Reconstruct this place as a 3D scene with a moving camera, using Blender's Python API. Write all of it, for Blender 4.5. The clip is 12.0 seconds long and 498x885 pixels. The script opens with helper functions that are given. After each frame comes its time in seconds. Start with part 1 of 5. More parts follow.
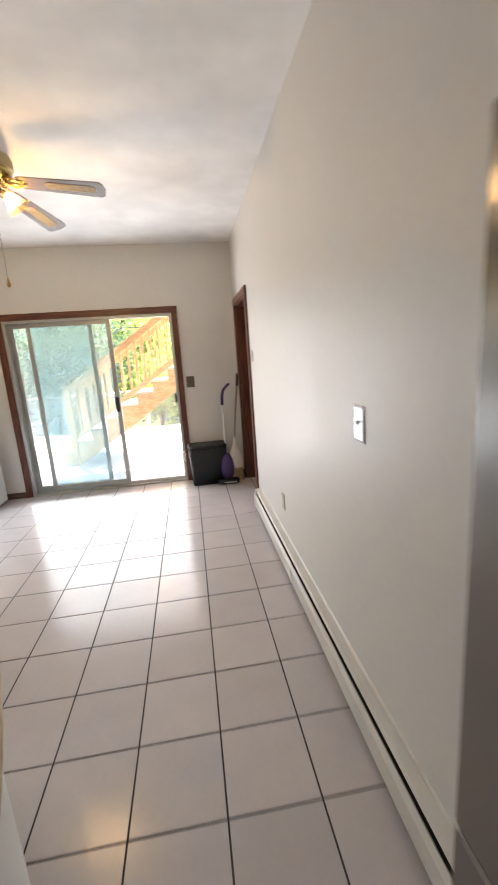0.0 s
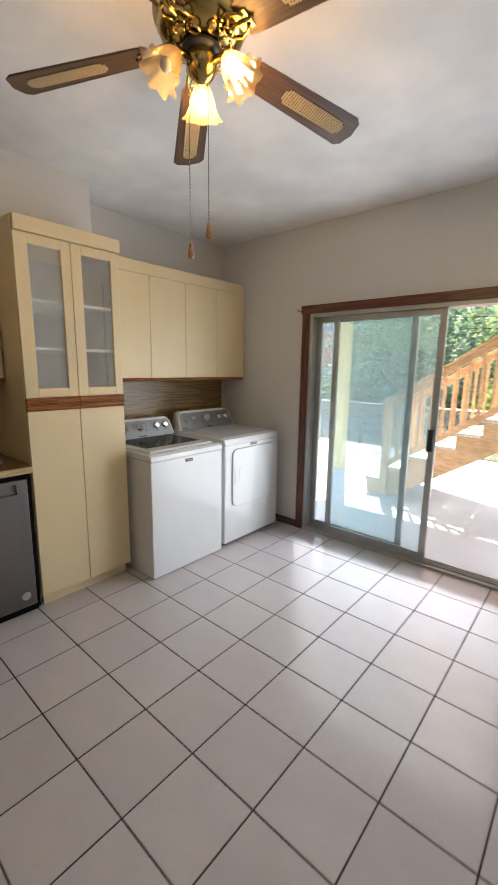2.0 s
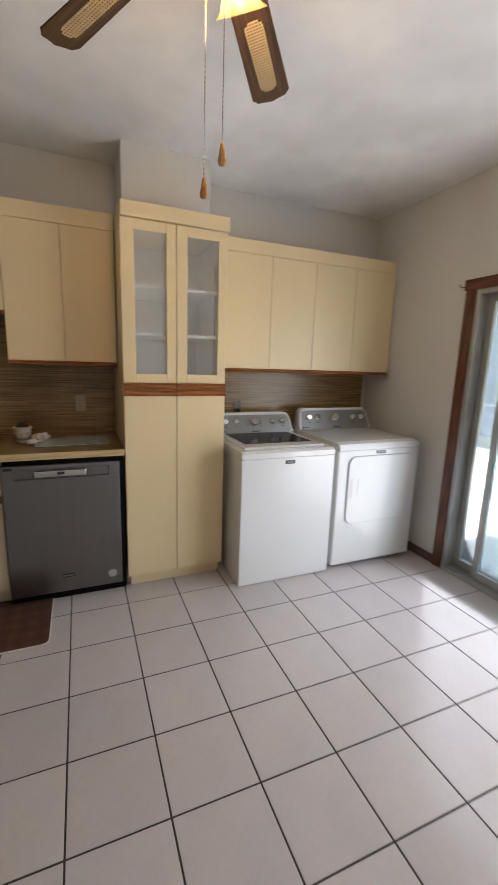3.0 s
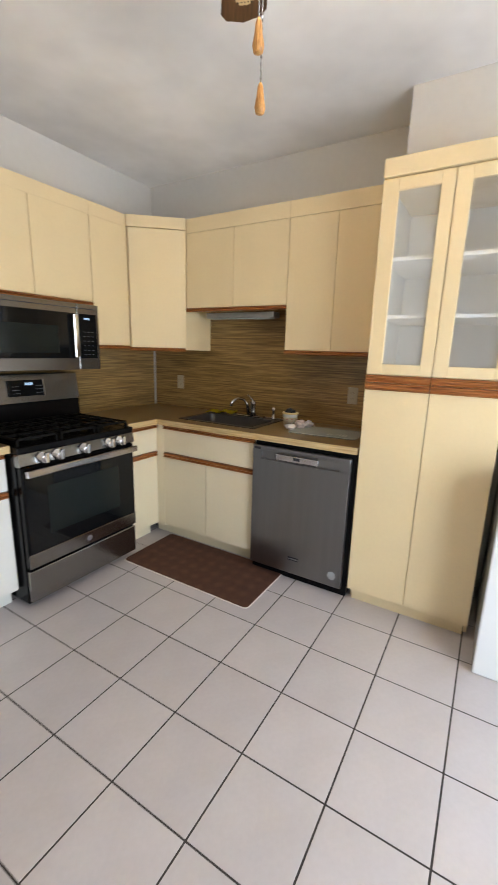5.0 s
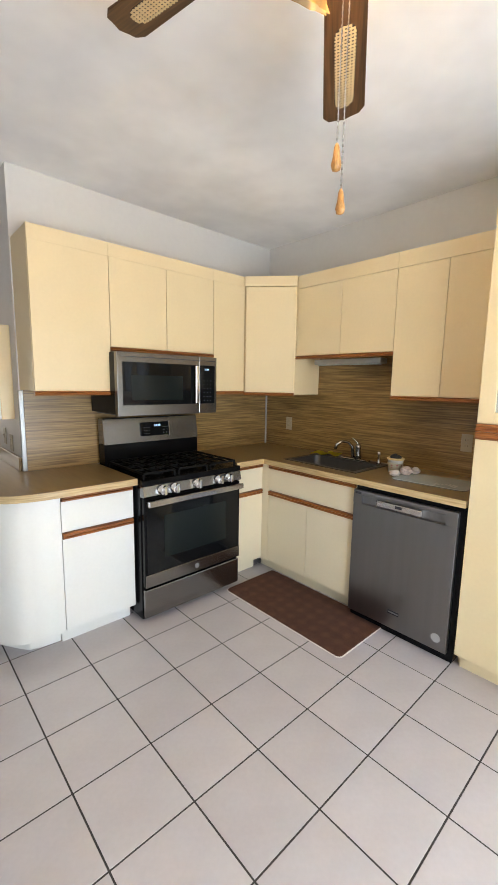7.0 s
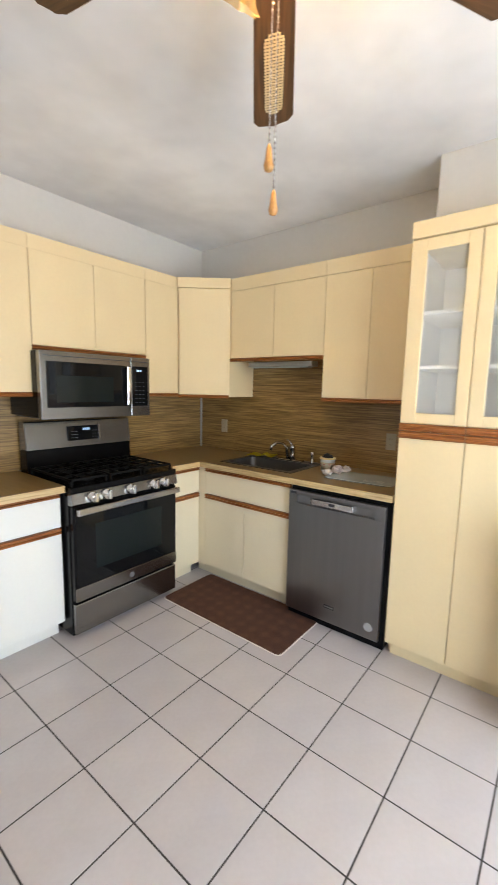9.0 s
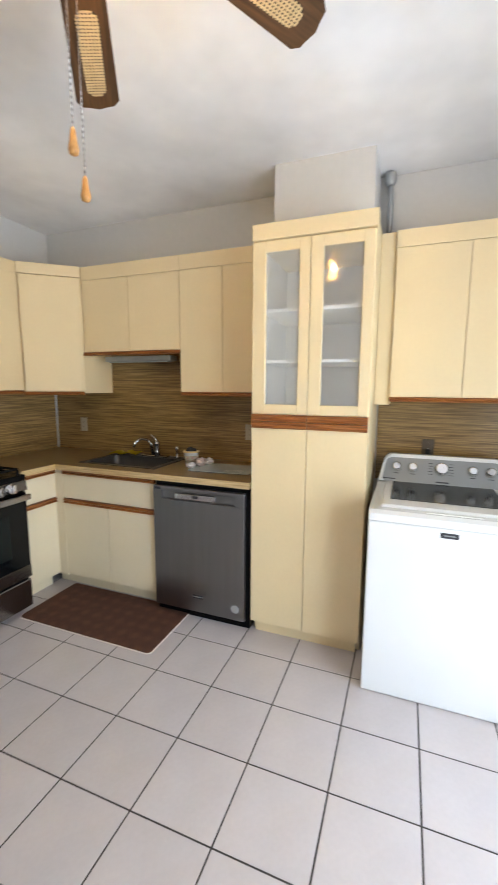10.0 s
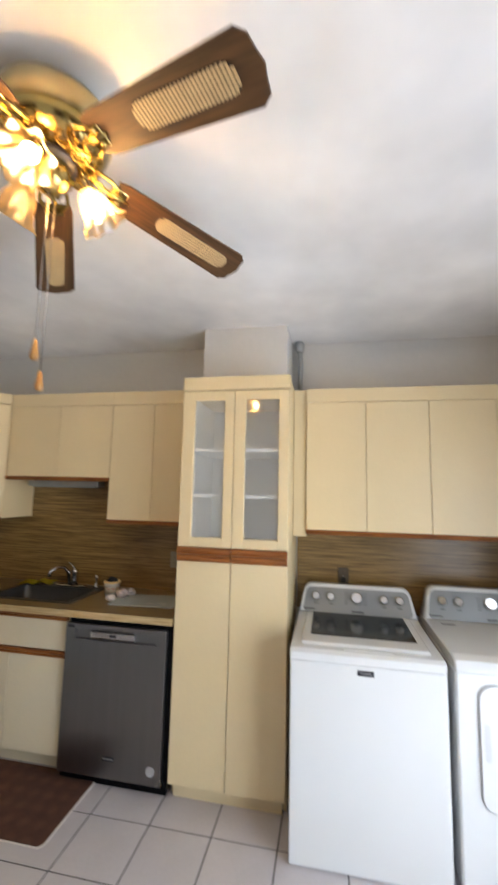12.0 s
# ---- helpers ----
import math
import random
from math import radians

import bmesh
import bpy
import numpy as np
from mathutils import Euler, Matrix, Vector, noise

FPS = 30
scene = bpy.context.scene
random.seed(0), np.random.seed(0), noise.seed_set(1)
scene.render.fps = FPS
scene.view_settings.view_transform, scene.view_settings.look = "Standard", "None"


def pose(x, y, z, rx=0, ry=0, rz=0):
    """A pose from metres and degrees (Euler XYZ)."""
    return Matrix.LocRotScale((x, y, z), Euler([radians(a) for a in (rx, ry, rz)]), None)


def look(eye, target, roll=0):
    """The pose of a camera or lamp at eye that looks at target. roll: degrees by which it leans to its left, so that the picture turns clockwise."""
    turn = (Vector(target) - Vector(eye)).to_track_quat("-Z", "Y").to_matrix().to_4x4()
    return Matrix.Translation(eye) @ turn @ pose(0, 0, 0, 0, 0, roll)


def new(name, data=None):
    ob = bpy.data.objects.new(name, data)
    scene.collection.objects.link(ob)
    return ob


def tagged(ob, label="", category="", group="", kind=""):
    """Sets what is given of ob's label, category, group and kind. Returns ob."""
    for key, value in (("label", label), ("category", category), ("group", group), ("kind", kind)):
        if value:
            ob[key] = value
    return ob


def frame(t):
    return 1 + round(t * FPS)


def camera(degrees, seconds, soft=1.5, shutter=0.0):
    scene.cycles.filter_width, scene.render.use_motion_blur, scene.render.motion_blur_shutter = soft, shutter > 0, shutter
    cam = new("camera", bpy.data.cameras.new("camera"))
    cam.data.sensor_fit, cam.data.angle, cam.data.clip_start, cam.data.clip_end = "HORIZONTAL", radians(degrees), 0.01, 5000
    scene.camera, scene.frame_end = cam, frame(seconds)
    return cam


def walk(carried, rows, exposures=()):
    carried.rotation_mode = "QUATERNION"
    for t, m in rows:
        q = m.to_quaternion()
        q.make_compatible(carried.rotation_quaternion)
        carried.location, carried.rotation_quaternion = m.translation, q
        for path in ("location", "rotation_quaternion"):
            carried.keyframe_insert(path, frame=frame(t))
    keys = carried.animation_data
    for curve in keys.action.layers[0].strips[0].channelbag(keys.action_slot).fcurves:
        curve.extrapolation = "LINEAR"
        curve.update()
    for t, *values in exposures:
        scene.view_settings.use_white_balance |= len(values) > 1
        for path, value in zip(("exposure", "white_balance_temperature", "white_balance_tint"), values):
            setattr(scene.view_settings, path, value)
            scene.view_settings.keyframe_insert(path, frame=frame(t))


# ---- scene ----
cam = camera(63.3, 12.0, soft=1.2, shutter=0.4)
PATH = [
    (0, (-0.033, -0.028, 1.486), (0.229, 1.909, 1.061), -4.0),
    (0.5, (-0.068, 0.418, 1.52), (-0.077, 2.375, 1.108), -0.1),
    (1, (-0.045, 0.873, 1.507), (-0.628, 2.747, 1.124), -0.0),
    (1.5, (0.013, 1.308, 1.542), (-0.999, 2.989, 1.155), -0.7),
    (2, (0.047, 1.732, 1.547), (-1.24, 3.218, 1.179), 0.8),
    (2.5, (0.07, 2.101, 1.517), (-1.508, 3.272, 1.146), 1.5),
    (4.5, (-0.203, 3.104, 1.45), (-2.055, 2.483, 1.016), 2.2),
    (5, (-0.306, 3.247, 1.453), (-1.981, 2.249, 1.008), 1.6),
    (5.5, (-0.298, 3.361, 1.514), (-1.82, 2.139, 1.076), 0.8),
    (6, (-0.286, 3.404, 1.498), (-1.742, 2.086, 1.123), 1.0),
    (6.5, (-0.286, 3.398, 1.526), (-1.638, 1.958, 1.213), 0.7),
    (8.3, (-0.274, 3.324, 1.517), (-1.62, 1.867, 1.262), 1.4),
    (8.5, (-0.275, 3.328, 1.518), (-1.674, 1.921, 1.26), 1.3),
    (9, (-0.289, 3.363, 1.511), (-1.847, 2.137, 1.246), 1.2),
    (9.5, (-0.311, 3.427, 1.501), (-2.019, 2.421, 1.234), 0.6),
    (10, (-0.33, 3.477, 1.505), (-2.177, 2.763, 1.226), 0.3),
    (10.5, (-0.328, 3.533, 1.511), (-2.268, 3.129, 1.236), 0.1),
    (11, (-0.308, 3.56, 1.509), (-2.294, 3.478, 1.286), 0.2),
    (11.3, (-0.279, 3.556, 1.527), (-2.275, 3.557, 1.392), 0.3),
    (11.5, (-0.27, 3.538, 1.538), (-2.269, 3.487, 1.524), 0.4),
    (12, (-0.2, 3.524, 1.668), (-2.143, 3.138, 1.911), 1.3),
]
# the clip's own camera opens up as it turns from the bright door to the kitchen
EXPOSE = 3.6
EXPOSURES = [
    (0.0, EXPOSE - 0.35, 7850, 16), (0.5, EXPOSE - 0.78, 7800, 16), (1.0, EXPOSE - 1.08, 7650, 15), (1.5, EXPOSE - 1.12, 7550, 14), (2.5, EXPOSE - 1.12, 7650, 17),
    (4.5, EXPOSE - 0.4, 7300, 15), (5.5, EXPOSE - 0.06, 7200, 13), (8.5, EXPOSE + 0.06, 7200, 13), (10.0, EXPOSE - 0.16, 7050, 13), (11.5, EXPOSE - 0.5, 7000, 13), (12.0, EXPOSE - 0.58, 7150, 15),
]
walk(cam, [(t, look(eye, target, roll)) for t, eye, target, roll in PATH], EXPOSURES)

# ---- light of day ----
world = bpy.data.worlds.new("sky")
scene.world = world
world.use_nodes = True
wn, wl = world.node_tree.nodes, world.node_tree.links
sky = wn.new("ShaderNodeTexSky")
sky.sky_type, sky.sun_disc = "NISHITA", False
SUN_FROM = Vector((-1.0, 1.9, 2.7)).normalized()
sky.sun_elevation = math.asin(SUN_FROM.z)
sky.sun_rotation = math.atan2(SUN_FROM.x, SUN_FROM.y)
wl.new(sky.outputs[0], wn["Background"].inputs[0])
wn["Background"].inputs[1].default_value = 0.15


def lamp(name, kind, m, energy, color=(1, 1, 1), **more):
    data = bpy.data.lights.new(name, kind)
    data.energy, data.color = energy, color
    for key, value in more.items():
        setattr(data, key, value)
    ob = new(name, data)
    ob.matrix_world = m
    return ob


lamp("sun", "SUN", look(SUN_FROM * 20, (0, 0, 0)), 5.0, (1.0, 0.96, 0.9), angle=radians(0.5))
# skylight that comes in by the glass door
lamp("door_daylight", "AREA", look((-1.09, 4.80, 0.98), (-1.09, 3.0, 1.15)), 6.5, (0.68, 0.82, 1.0), shape="RECTANGLE", size=1.75, size_y=1.88, spread=radians(168))
# fill lamp added at the unseen passage end; no window is known there
lamp("back_window_daylight", "AREA", look((-0.2, -3.05, 1.5), (-0.4, 0.0, 1.3)), 1.1, (1.0, 0.97, 0.92), shape="RECTANGLE", size=1.0, size_y=1.2)


# ---- materials ----
def mat(name, color, rough=0.5, metal=0.0, var=0.06, scale=3.0, fine=0.0, fine_scale=200.0, bump=0.0, bump_scale=60.0, stretch=(1, 1, 1), coat=0.0, rough_var=0.0, spec=None):
    """A surface with its colour varied at a broad and a fine scale, and a fine relief."""
    m = bpy.data.materials.new(name)
    m.use_nodes = True
    n, l = m.node_tree.nodes, m.node_tree.links
    b = n["Principled BSDF"]
    b.inputs["Roughness"].default_value, b.inputs["Metallic"].default_value = rough, metal
    b.inputs["Coat Weight"].default_value = coat
    if spec is not None:
        b.inputs["Specular IOR Level"].default_value = spec
    co = n.new("ShaderNodeTexCoord")
    mp = n.new("ShaderNodeMapping")
    mp.inputs["Scale"].default_value = stretch
    l.new(co.outputs["Object"], mp.inputs["Vector"])
    a = n.new("ShaderNodeTexNoise")
    a.inputs["Scale"].default_value, a.inputs["Detail"].default_value = scale, 4
    l.new(mp.outputs[0], a.inputs["Vector"])
    r = n.new("ShaderNodeMapRange")
    r.inputs["From Min"].default_value, r.inputs["From Max"].default_value = 0.3, 0.7
    r.inputs["To Min"].default_value, r.inputs["To Max"].default_value = 1 - var, 1 + var
    l.new(a.outputs["Fac"], r.inputs["Value"])
    val = r.outputs[0]
    if fine:
        a2 = n.new("ShaderNodeTexNoise")
        a2.inputs["Scale"].default_value, a2.inputs["Detail"].default_value = fine_scale, 3
        l.new(mp.outputs[0], a2.inputs["Vector"])
        r2 = n.new("ShaderNodeMapRange")
        r2.inputs["From Min"].default_value, r2.inputs["From Max"].default_value = 0.3, 0.7
        r2.inputs["To Min"].default_value, r2.inputs["To Max"].default_value = 1 - fine, 1 + fine
        l.new(a2.outputs["Fac"], r2.inputs["Value"])
        mu = n.new("ShaderNodeMath")
        mu.operation = "MULTIPLY"
        l.new(val, mu.inputs[0]), l.new(r2.outputs[0], mu.inputs[1])
        val = mu.outputs[0]
    mx = n.new("ShaderNodeVectorMath")
    mx.operation = "SCALE"
    mx.inputs[0].default_value = color
    l.new(val, mx.inputs["Scale"])
    l.new(mx.outputs[0], b.inputs["Base Color"])
    if rough_var:
        rr = n.new("ShaderNodeMapRange")
        rr.inputs["To Min"].default_value, rr.inputs["To Max"].default_value = rough - rough_var, rough + rough_var
        l.new(a.outputs["Fac"], rr.inputs["Value"])
        l.new(rr.outputs[0], b.inputs["Roughness"])
    if bump:
        a3 = n.new("ShaderNodeTexNoise")
        a3.inputs["Scale"].default_value, a3.inputs["Detail"].default_value = bump_scale, 3
        l.new(mp.outputs[0], a3.inputs["Vector"])
        bp = n.new("ShaderNodeBump")
        bp.inputs["Strength"].default_value, bp.inputs["Distance"].default_value = bump, 0.004
        l.new(a3.outputs["Fac"], bp.inputs["Height"])
        l.new(bp.outputs[0], b.inputs["Normal"])
    return m


def grain(name, dark, light, rough=0.4, along=(1, 14, 14), scale=6.0, low=0.35, high=0.65, bump=0.15):
    """Streaked wood or wood print; the coordinate with the small factor runs along the grain."""
    m = mat(name, light, rough)
    n, l = m.node_tree.nodes, m.node_tree.links
    b = n["Principled BSDF"]
    co = n["Texture Coordinate"] if "Texture Coordinate" in n else n.new("ShaderNodeTexCoord")
    mp = n.new("ShaderNodeMapping")
    mp.inputs["Scale"].default_value = along
    l.new(co.outputs["Object"], mp.inputs["Vector"])
    a = n.new("ShaderNodeTexNoise")
    a.inputs["Scale"].default_value, a.inputs["Detail"].default_value, a.inputs["Distortion"].default_value = scale, 5, 0.25
    l.new(mp.outputs[0], a.inputs["Vector"])
    ramp = n.new("ShaderNodeValToRGB")
    e = ramp.color_ramp.elements
    e[0].position, e[0].color = low, (*dark, 1)
    e[1].position, e[1].color = high, (*light, 1)
    l.new(a.outputs["Fac"], ramp.inputs[0])
    wide = n.new("ShaderNodeTexNoise")
    wide.inputs["Scale"].default_value = 1.5
    l.new(co.outputs["Object"], wide.inputs["Vector"])
    rg = n.new("ShaderNodeMapRange")
    rg.inputs["To Min"].default_value, rg.inputs["To Max"].default_value = 0.8, 1.2
    l.new(wide.outputs["Fac"], rg.inputs["Value"])
    sc = n.new("ShaderNodeVectorMath")
    sc.operation = "SCALE"
    l.new(ramp.outputs[0], sc.inputs[0]), l.new(rg.outputs[0], sc.inputs["Scale"])
    l.new(sc.outputs[0], b.inputs["Base Color"])
    bp = n.new("ShaderNodeBump")
    bp.inputs["Strength"].default_value, bp.inputs["Distance"].default_value = bump, 0.001
    l.new(a.outputs["Fac"], bp.inputs["Height"])
    l.new(bp.outputs[0], b.inputs["Normal"])
    return m


def glowing(name, color, strength):
    m = bpy.data.materials.new(name)
    m.use_nodes = True
    b = m.node_tree.nodes["Principled BSDF"]
    b.inputs["Base Color"].default_value = (*color, 1)
    b.inputs["Emission Color"].default_value = (*color, 1)
    b.inputs["Emission Strength"].default_value = strength
    return m


def pane(name, tint=(0.9, 0.95, 0.95), film=0.06, film_color=(0.7, 0.8, 0.85), film_shader="ShaderNodeBsdfTranslucent"):
    """Window glass: mostly clear, mirrors by its angle, with a thin film of dust and added brightening haze."""
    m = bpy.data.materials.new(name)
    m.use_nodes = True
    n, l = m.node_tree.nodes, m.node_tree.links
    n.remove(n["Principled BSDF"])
    # the dust shader also carries the added haze that brightens the pane
    clear, gloss, dust, thin = n.new("ShaderNodeBsdfTransparent"), n.new("ShaderNodeBsdfGlossy"), n.new(film_shader), n.new("ShaderNodeMixShader")
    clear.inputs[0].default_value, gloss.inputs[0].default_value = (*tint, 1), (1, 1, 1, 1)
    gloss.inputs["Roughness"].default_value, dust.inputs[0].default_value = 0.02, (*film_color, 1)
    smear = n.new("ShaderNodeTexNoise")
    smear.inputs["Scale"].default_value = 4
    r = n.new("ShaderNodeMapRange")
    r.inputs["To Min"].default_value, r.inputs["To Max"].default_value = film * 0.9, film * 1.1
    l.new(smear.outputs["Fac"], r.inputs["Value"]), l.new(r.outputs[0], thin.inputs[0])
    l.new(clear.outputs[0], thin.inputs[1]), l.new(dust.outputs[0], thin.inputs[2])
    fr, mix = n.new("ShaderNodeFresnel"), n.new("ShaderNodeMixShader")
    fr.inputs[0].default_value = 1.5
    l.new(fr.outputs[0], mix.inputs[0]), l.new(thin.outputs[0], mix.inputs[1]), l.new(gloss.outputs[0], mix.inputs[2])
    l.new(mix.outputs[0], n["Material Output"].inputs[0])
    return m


M_wall = mat("wall_paint", (0.66, 0.645, 0.62), 0.48, var=0.03, scale=1.3, fine=0.015, fine_scale=30, bump=0.12, bump_scale=25, rough_var=0.12)
M_ceil = mat("ceiling_paint", (0.85, 0.835, 0.825), 0.85, var=0.14, scale=1.15, fine=0.05, fine_scale=3.6, bump=0.5, bump_scale=9)
M_cream = mat("cream_laminate", (0.76, 0.61, 0.37), 0.38, var=0.03, scale=2.0, fine=0.012, fine_scale=60, bump=0.03, bump_scale=80)
# the cabinets' cream, lightened in colour for daylight on the lower fronts
M_creamlow = mat("daylit_cream_laminate", (0.74, 0.65, 0.47), 0.4, var=0.03, scale=2.0, fine=0.012, fine_scale=60, bump=0.03, bump_scale=80)
# daylight on the rounded end's cream fronts is put into this white
M_white = mat("white_and_daylit_cream_laminate", (0.78, 0.79, 0.76), 0.4, var=0.025, scale=2.0, fine=0.01, fine_scale=60, bump=0.03, bump_scale=80)
M_inside = mat("cabinet_inside", (0.92, 0.92, 0.91), 0.5, var=0.04, scale=3)
M_gap = mat("dark_gap", (0.03, 0.025, 0.02), 0.9)
M_oakx = grain("oak_pull_wood", (0.165, 0.046, 0.011), (0.39, 0.145, 0.039), 0.3, (1, 25, 25), 5)
M_oak = grain("oak_pull_wood_upright", (0.165, 0.046, 0.011), (0.39, 0.145, 0.039), 0.3, (25, 1, 25), 5)
M_splash = grain("wood_print_backsplash", (0.18, 0.100, 0.030), (0.42, 0.262, 0.095), 0.3, (1.2, 1.2, 40), 2.5, 0.32, 0.66, 0.06)
n, l = M_splash.node_tree.nodes, M_splash.node_tree.links
mp, fine, dark, mul = n.new("ShaderNodeMapping"), n.new("ShaderNodeTexNoise"), n.new("ShaderNodeMapRange"), n.new("ShaderNodeVectorMath")
mp.inputs["Scale"].default_value, fine.inputs["Scale"].default_value, fine.inputs["Detail"].default_value = (2.0, 2.0, 60), 3.0, 3
dark.inputs["From Min"].default_value, dark.inputs["From Max"].default_value = 0.42, 0.56
dark.inputs["To Min"].default_value, dark.inputs["To Max"].default_value, mul.operation = 0.7, 0.98, "SCALE"
l.new(n["Texture Coordinate"].outputs["Object"], mp.inputs[0]), l.new(mp.outputs[0], fine.inputs["Vector"]), l.new(fine.outputs["Fac"], dark.inputs["Value"])
l.new(n["Principled BSDF"].inputs["Base Color"].links[0].from_socket, mul.inputs[0]), l.new(dark.outputs[0], mul.inputs["Scale"]), l.new(mul.outputs[0], n["Principled BSDF"].inputs["Base Color"])
n["Principled BSDF"].inputs["Coat Weight"].default_value, n["Principled BSDF"].inputs["Coat Roughness"].default_value = 0.25, 0.25
M_counter = grain("wood_print_worktop", (0.20, 0.128, 0.048), (0.26, 0.170, 0.068), 0.28, (14, 1.6, 14), 2.5, 0.3, 0.7, 0.03)
M_edge = grain("worktop_edge", (0.42, 0.28, 0.12), (0.66, 0.5, 0.27), 0.4, (2, 2, 40), 3, 0.3, 0.7, 0.05)
M_trim = grain("redwood_trim", (0.07, 0.018, 0.010), (0.17, 0.055, 0.03), 0.32, (14, 14, 1.2), 4, bump=0.1)
M_trimx = grain("redwood_trim_level", (0.07, 0.018, 0.010), (0.17, 0.055, 0.03), 0.32, (1.2, 14, 14), 4, bump=0.1)
M_basewood = grain("dusty_baseboard_wood", (0.06, 0.035, 0.028), (0.13, 0.085, 0.07), 0.5, (1.2, 14, 14), 4, bump=0.1)
M_steel = mat("brushed_steel", (0.27, 0.262, 0.255), 0.22, 1.0, var=0.04, scale=1.5, fine=0.018, fine_scale=40, stretch=(1, 1, 70), rough_var=0.03)
M_slate = mat("slate_steel", (0.235, 0.23, 0.23), 0.33, 1.0, var=0.03, scale=1.5, fine=0.012, fine_scale=40, stretch=(18, 18, 1))
# sink steel made darker in colour for the shade it lies in
M_bowl = mat("shaded_sink_steel", (0.10, 0.096, 0.093), 0.42, 0.7, var=0.12, scale=6, fine=0.05)
for sm in (M_steel, M_slate):
    sm.node_tree.nodes["Principled BSDF"].inputs["Anisotropic"].default_value = 0.7
M_bright = mat("bright_steel", (0.52, 0.51, 0.5), 0.2, 1.0, var=0.03, scale=2)
M_chrome = mat("chrome", (0.75, 0.75, 0.75), 0.12, 1.0, var=0.02)
M_tap = mat("worn_chrome", (0.42, 0.40, 0.38), 0.2, 1.0, var=0.05)
M_alu = mat("mill_aluminium", (0.42, 0.43, 0.42), 0.42, 0.7, var=0.1, scale=6, fine=0.05)
M_black = mat("black_enamel", (0.004, 0.004, 0.0045), 0.22, var=0.1, scale=4, fine=0.05, spec=0.12)
M_iron = mat("cast_iron", (0.005, 0.005, 0.005), 0.55, spec=0.15, var=0.1, scale=30, bump=0.3, bump_scale=300)
M_bglass = mat("black_glass", (0.005, 0.006, 0.007), 0.06, var=0.02, spec=0.3)
M_smoke = mat("smoked_glass", (0.010, 0.014, 0.014), 0.14, var=0.05, spec=0.3)
M_appl = mat("white_enamel", (0.72, 0.735, 0.735), 0.22, var=0.015, scale=2, coat=0.45)
# enamel slightly darkened: a recess's shade put into the flat grip patch
M_pocket = mat("pale_recess_shade", (0.58, 0.59, 0.6), 0.4)
M_seam = mat("grey_seam", (0.36, 0.37, 0.38), 0.4)
M_seam2 = mat("dim_key_print", (0.12, 0.12, 0.13), 0.4)
M_greyp = mat("grey_console", (0.27, 0.28, 0.28), 0.34, 0.5, var=0.04)
M_darkp = mat("dark_print", (0.03, 0.03, 0.035), 0.4)
M_palep = mat("pale_print", (0.34, 0.34, 0.34), 0.4)
M_brass = mat("polished_brass", (0.46, 0.34, 0.12), 0.16, 1.0, var=0.08, scale=20)
M_cream_metal = mat("antique_brass_housing", (0.46, 0.37, 0.19), 0.34, 0.55, var=0.08)
M_blade = grain("walnut_blade", (0.028, 0.012, 0.005), (0.115, 0.055, 0.021), 0.45, (1.2, 18, 18), 5, 0.3, 0.7)
M_cane = mat("woven_cane", (0.50, 0.37, 0.20), 0.6, var=0.1, scale=40)
M_pendant = grain("pendant_wood", (0.35, 0.15, 0.04), (0.62, 0.33, 0.11), 0.35, (10, 10, 1), 30)
M_grout = mat("grout", (0.05, 0.044, 0.041), 0.85, var=0.25, scale=8, fine=0.15, fine_scale=150)
M_mat = None
M_rubber = mat("black_rubber", (0.015, 0.015, 0.015), 0.7)
M_bin = mat("black_plastic", (0.004, 0.008, 0.010), 0.55, var=0.15, scale=6)
M_purple = mat("purple_plastic", (0.05, 0.02, 0.11), 0.3)
M_clothbag = mat("dust_bag", (0.70, 0.66, 0.60), 0.6, var=0.1)
M_ivory = mat("ivory_plastic", (0.42, 0.37, 0.27), 0.35)
M_bronze = mat("bronze_plate", (0.12, 0.095, 0.07), 0.4, 0.6)
M_heater = mat("heater_enamel", (0.66, 0.64, 0.6), 0.4, var=0.06, scale=5, fine=0.03)
M_yellowpaint = mat("yellow_paint", (0.72, 0.55, 0.26), 0.6, var=0.08)
M_deckwood = grain("cedar_boards", (0.54, 0.34, 0.18), (0.68, 0.46, 0.27), 0.6, (3, 9, 9), 3)
M_concrete = mat("pale_concrete", (0.54, 0.58, 0.62), 0.85, var=0.12, scale=1.2, fine=0.08, fine_scale=60, bump=0.2)
M_leaf = mat("leaves", (0.34, 0.44, 0.12), 0.6, var=0.4, scale=1.5)
M_leafd = mat("leaves_blue_green", (0.13, 0.22, 0.15), 0.6, var=0.4, scale=1.5)
for lm in (M_leaf, M_leafd):
    n, l = lm.node_tree.nodes, lm.node_tree.links
    thru, mx = n.new("ShaderNodeBsdfTranslucent"), n.new("ShaderNodeMixShader")
    l.new(n["Principled BSDF"].inputs["Base Color"].links[0].from_socket, thru.inputs[0])
    mx.inputs[0].default_value = 0.6
    l.new(n["Principled BSDF"].outputs[0], mx.inputs[1]), l.new(thru.outputs[0], mx.inputs[2])
    l.new(mx.outputs[0], n["Material Output"].inputs[0])
M_bark = mat("bark", (0.12, 0.09, 0.06), 0.9, var=0.3)
M_siding = mat("siding", (0.24, 0.27, 0.37), 0.7, var=0.05)
M_roof = mat("shingle", (0.12, 0.11, 0.11), 0.9, var=0.2)
M_galv = mat("galvanised", (0.45, 0.46, 0.46), 0.45, 0.8, var=0.1)
M_grass = mat("ground_green", (0.10, 0.13, 0.06), 0.95, var=0.3, scale=0.6, fine=0.2, fine_scale=20)
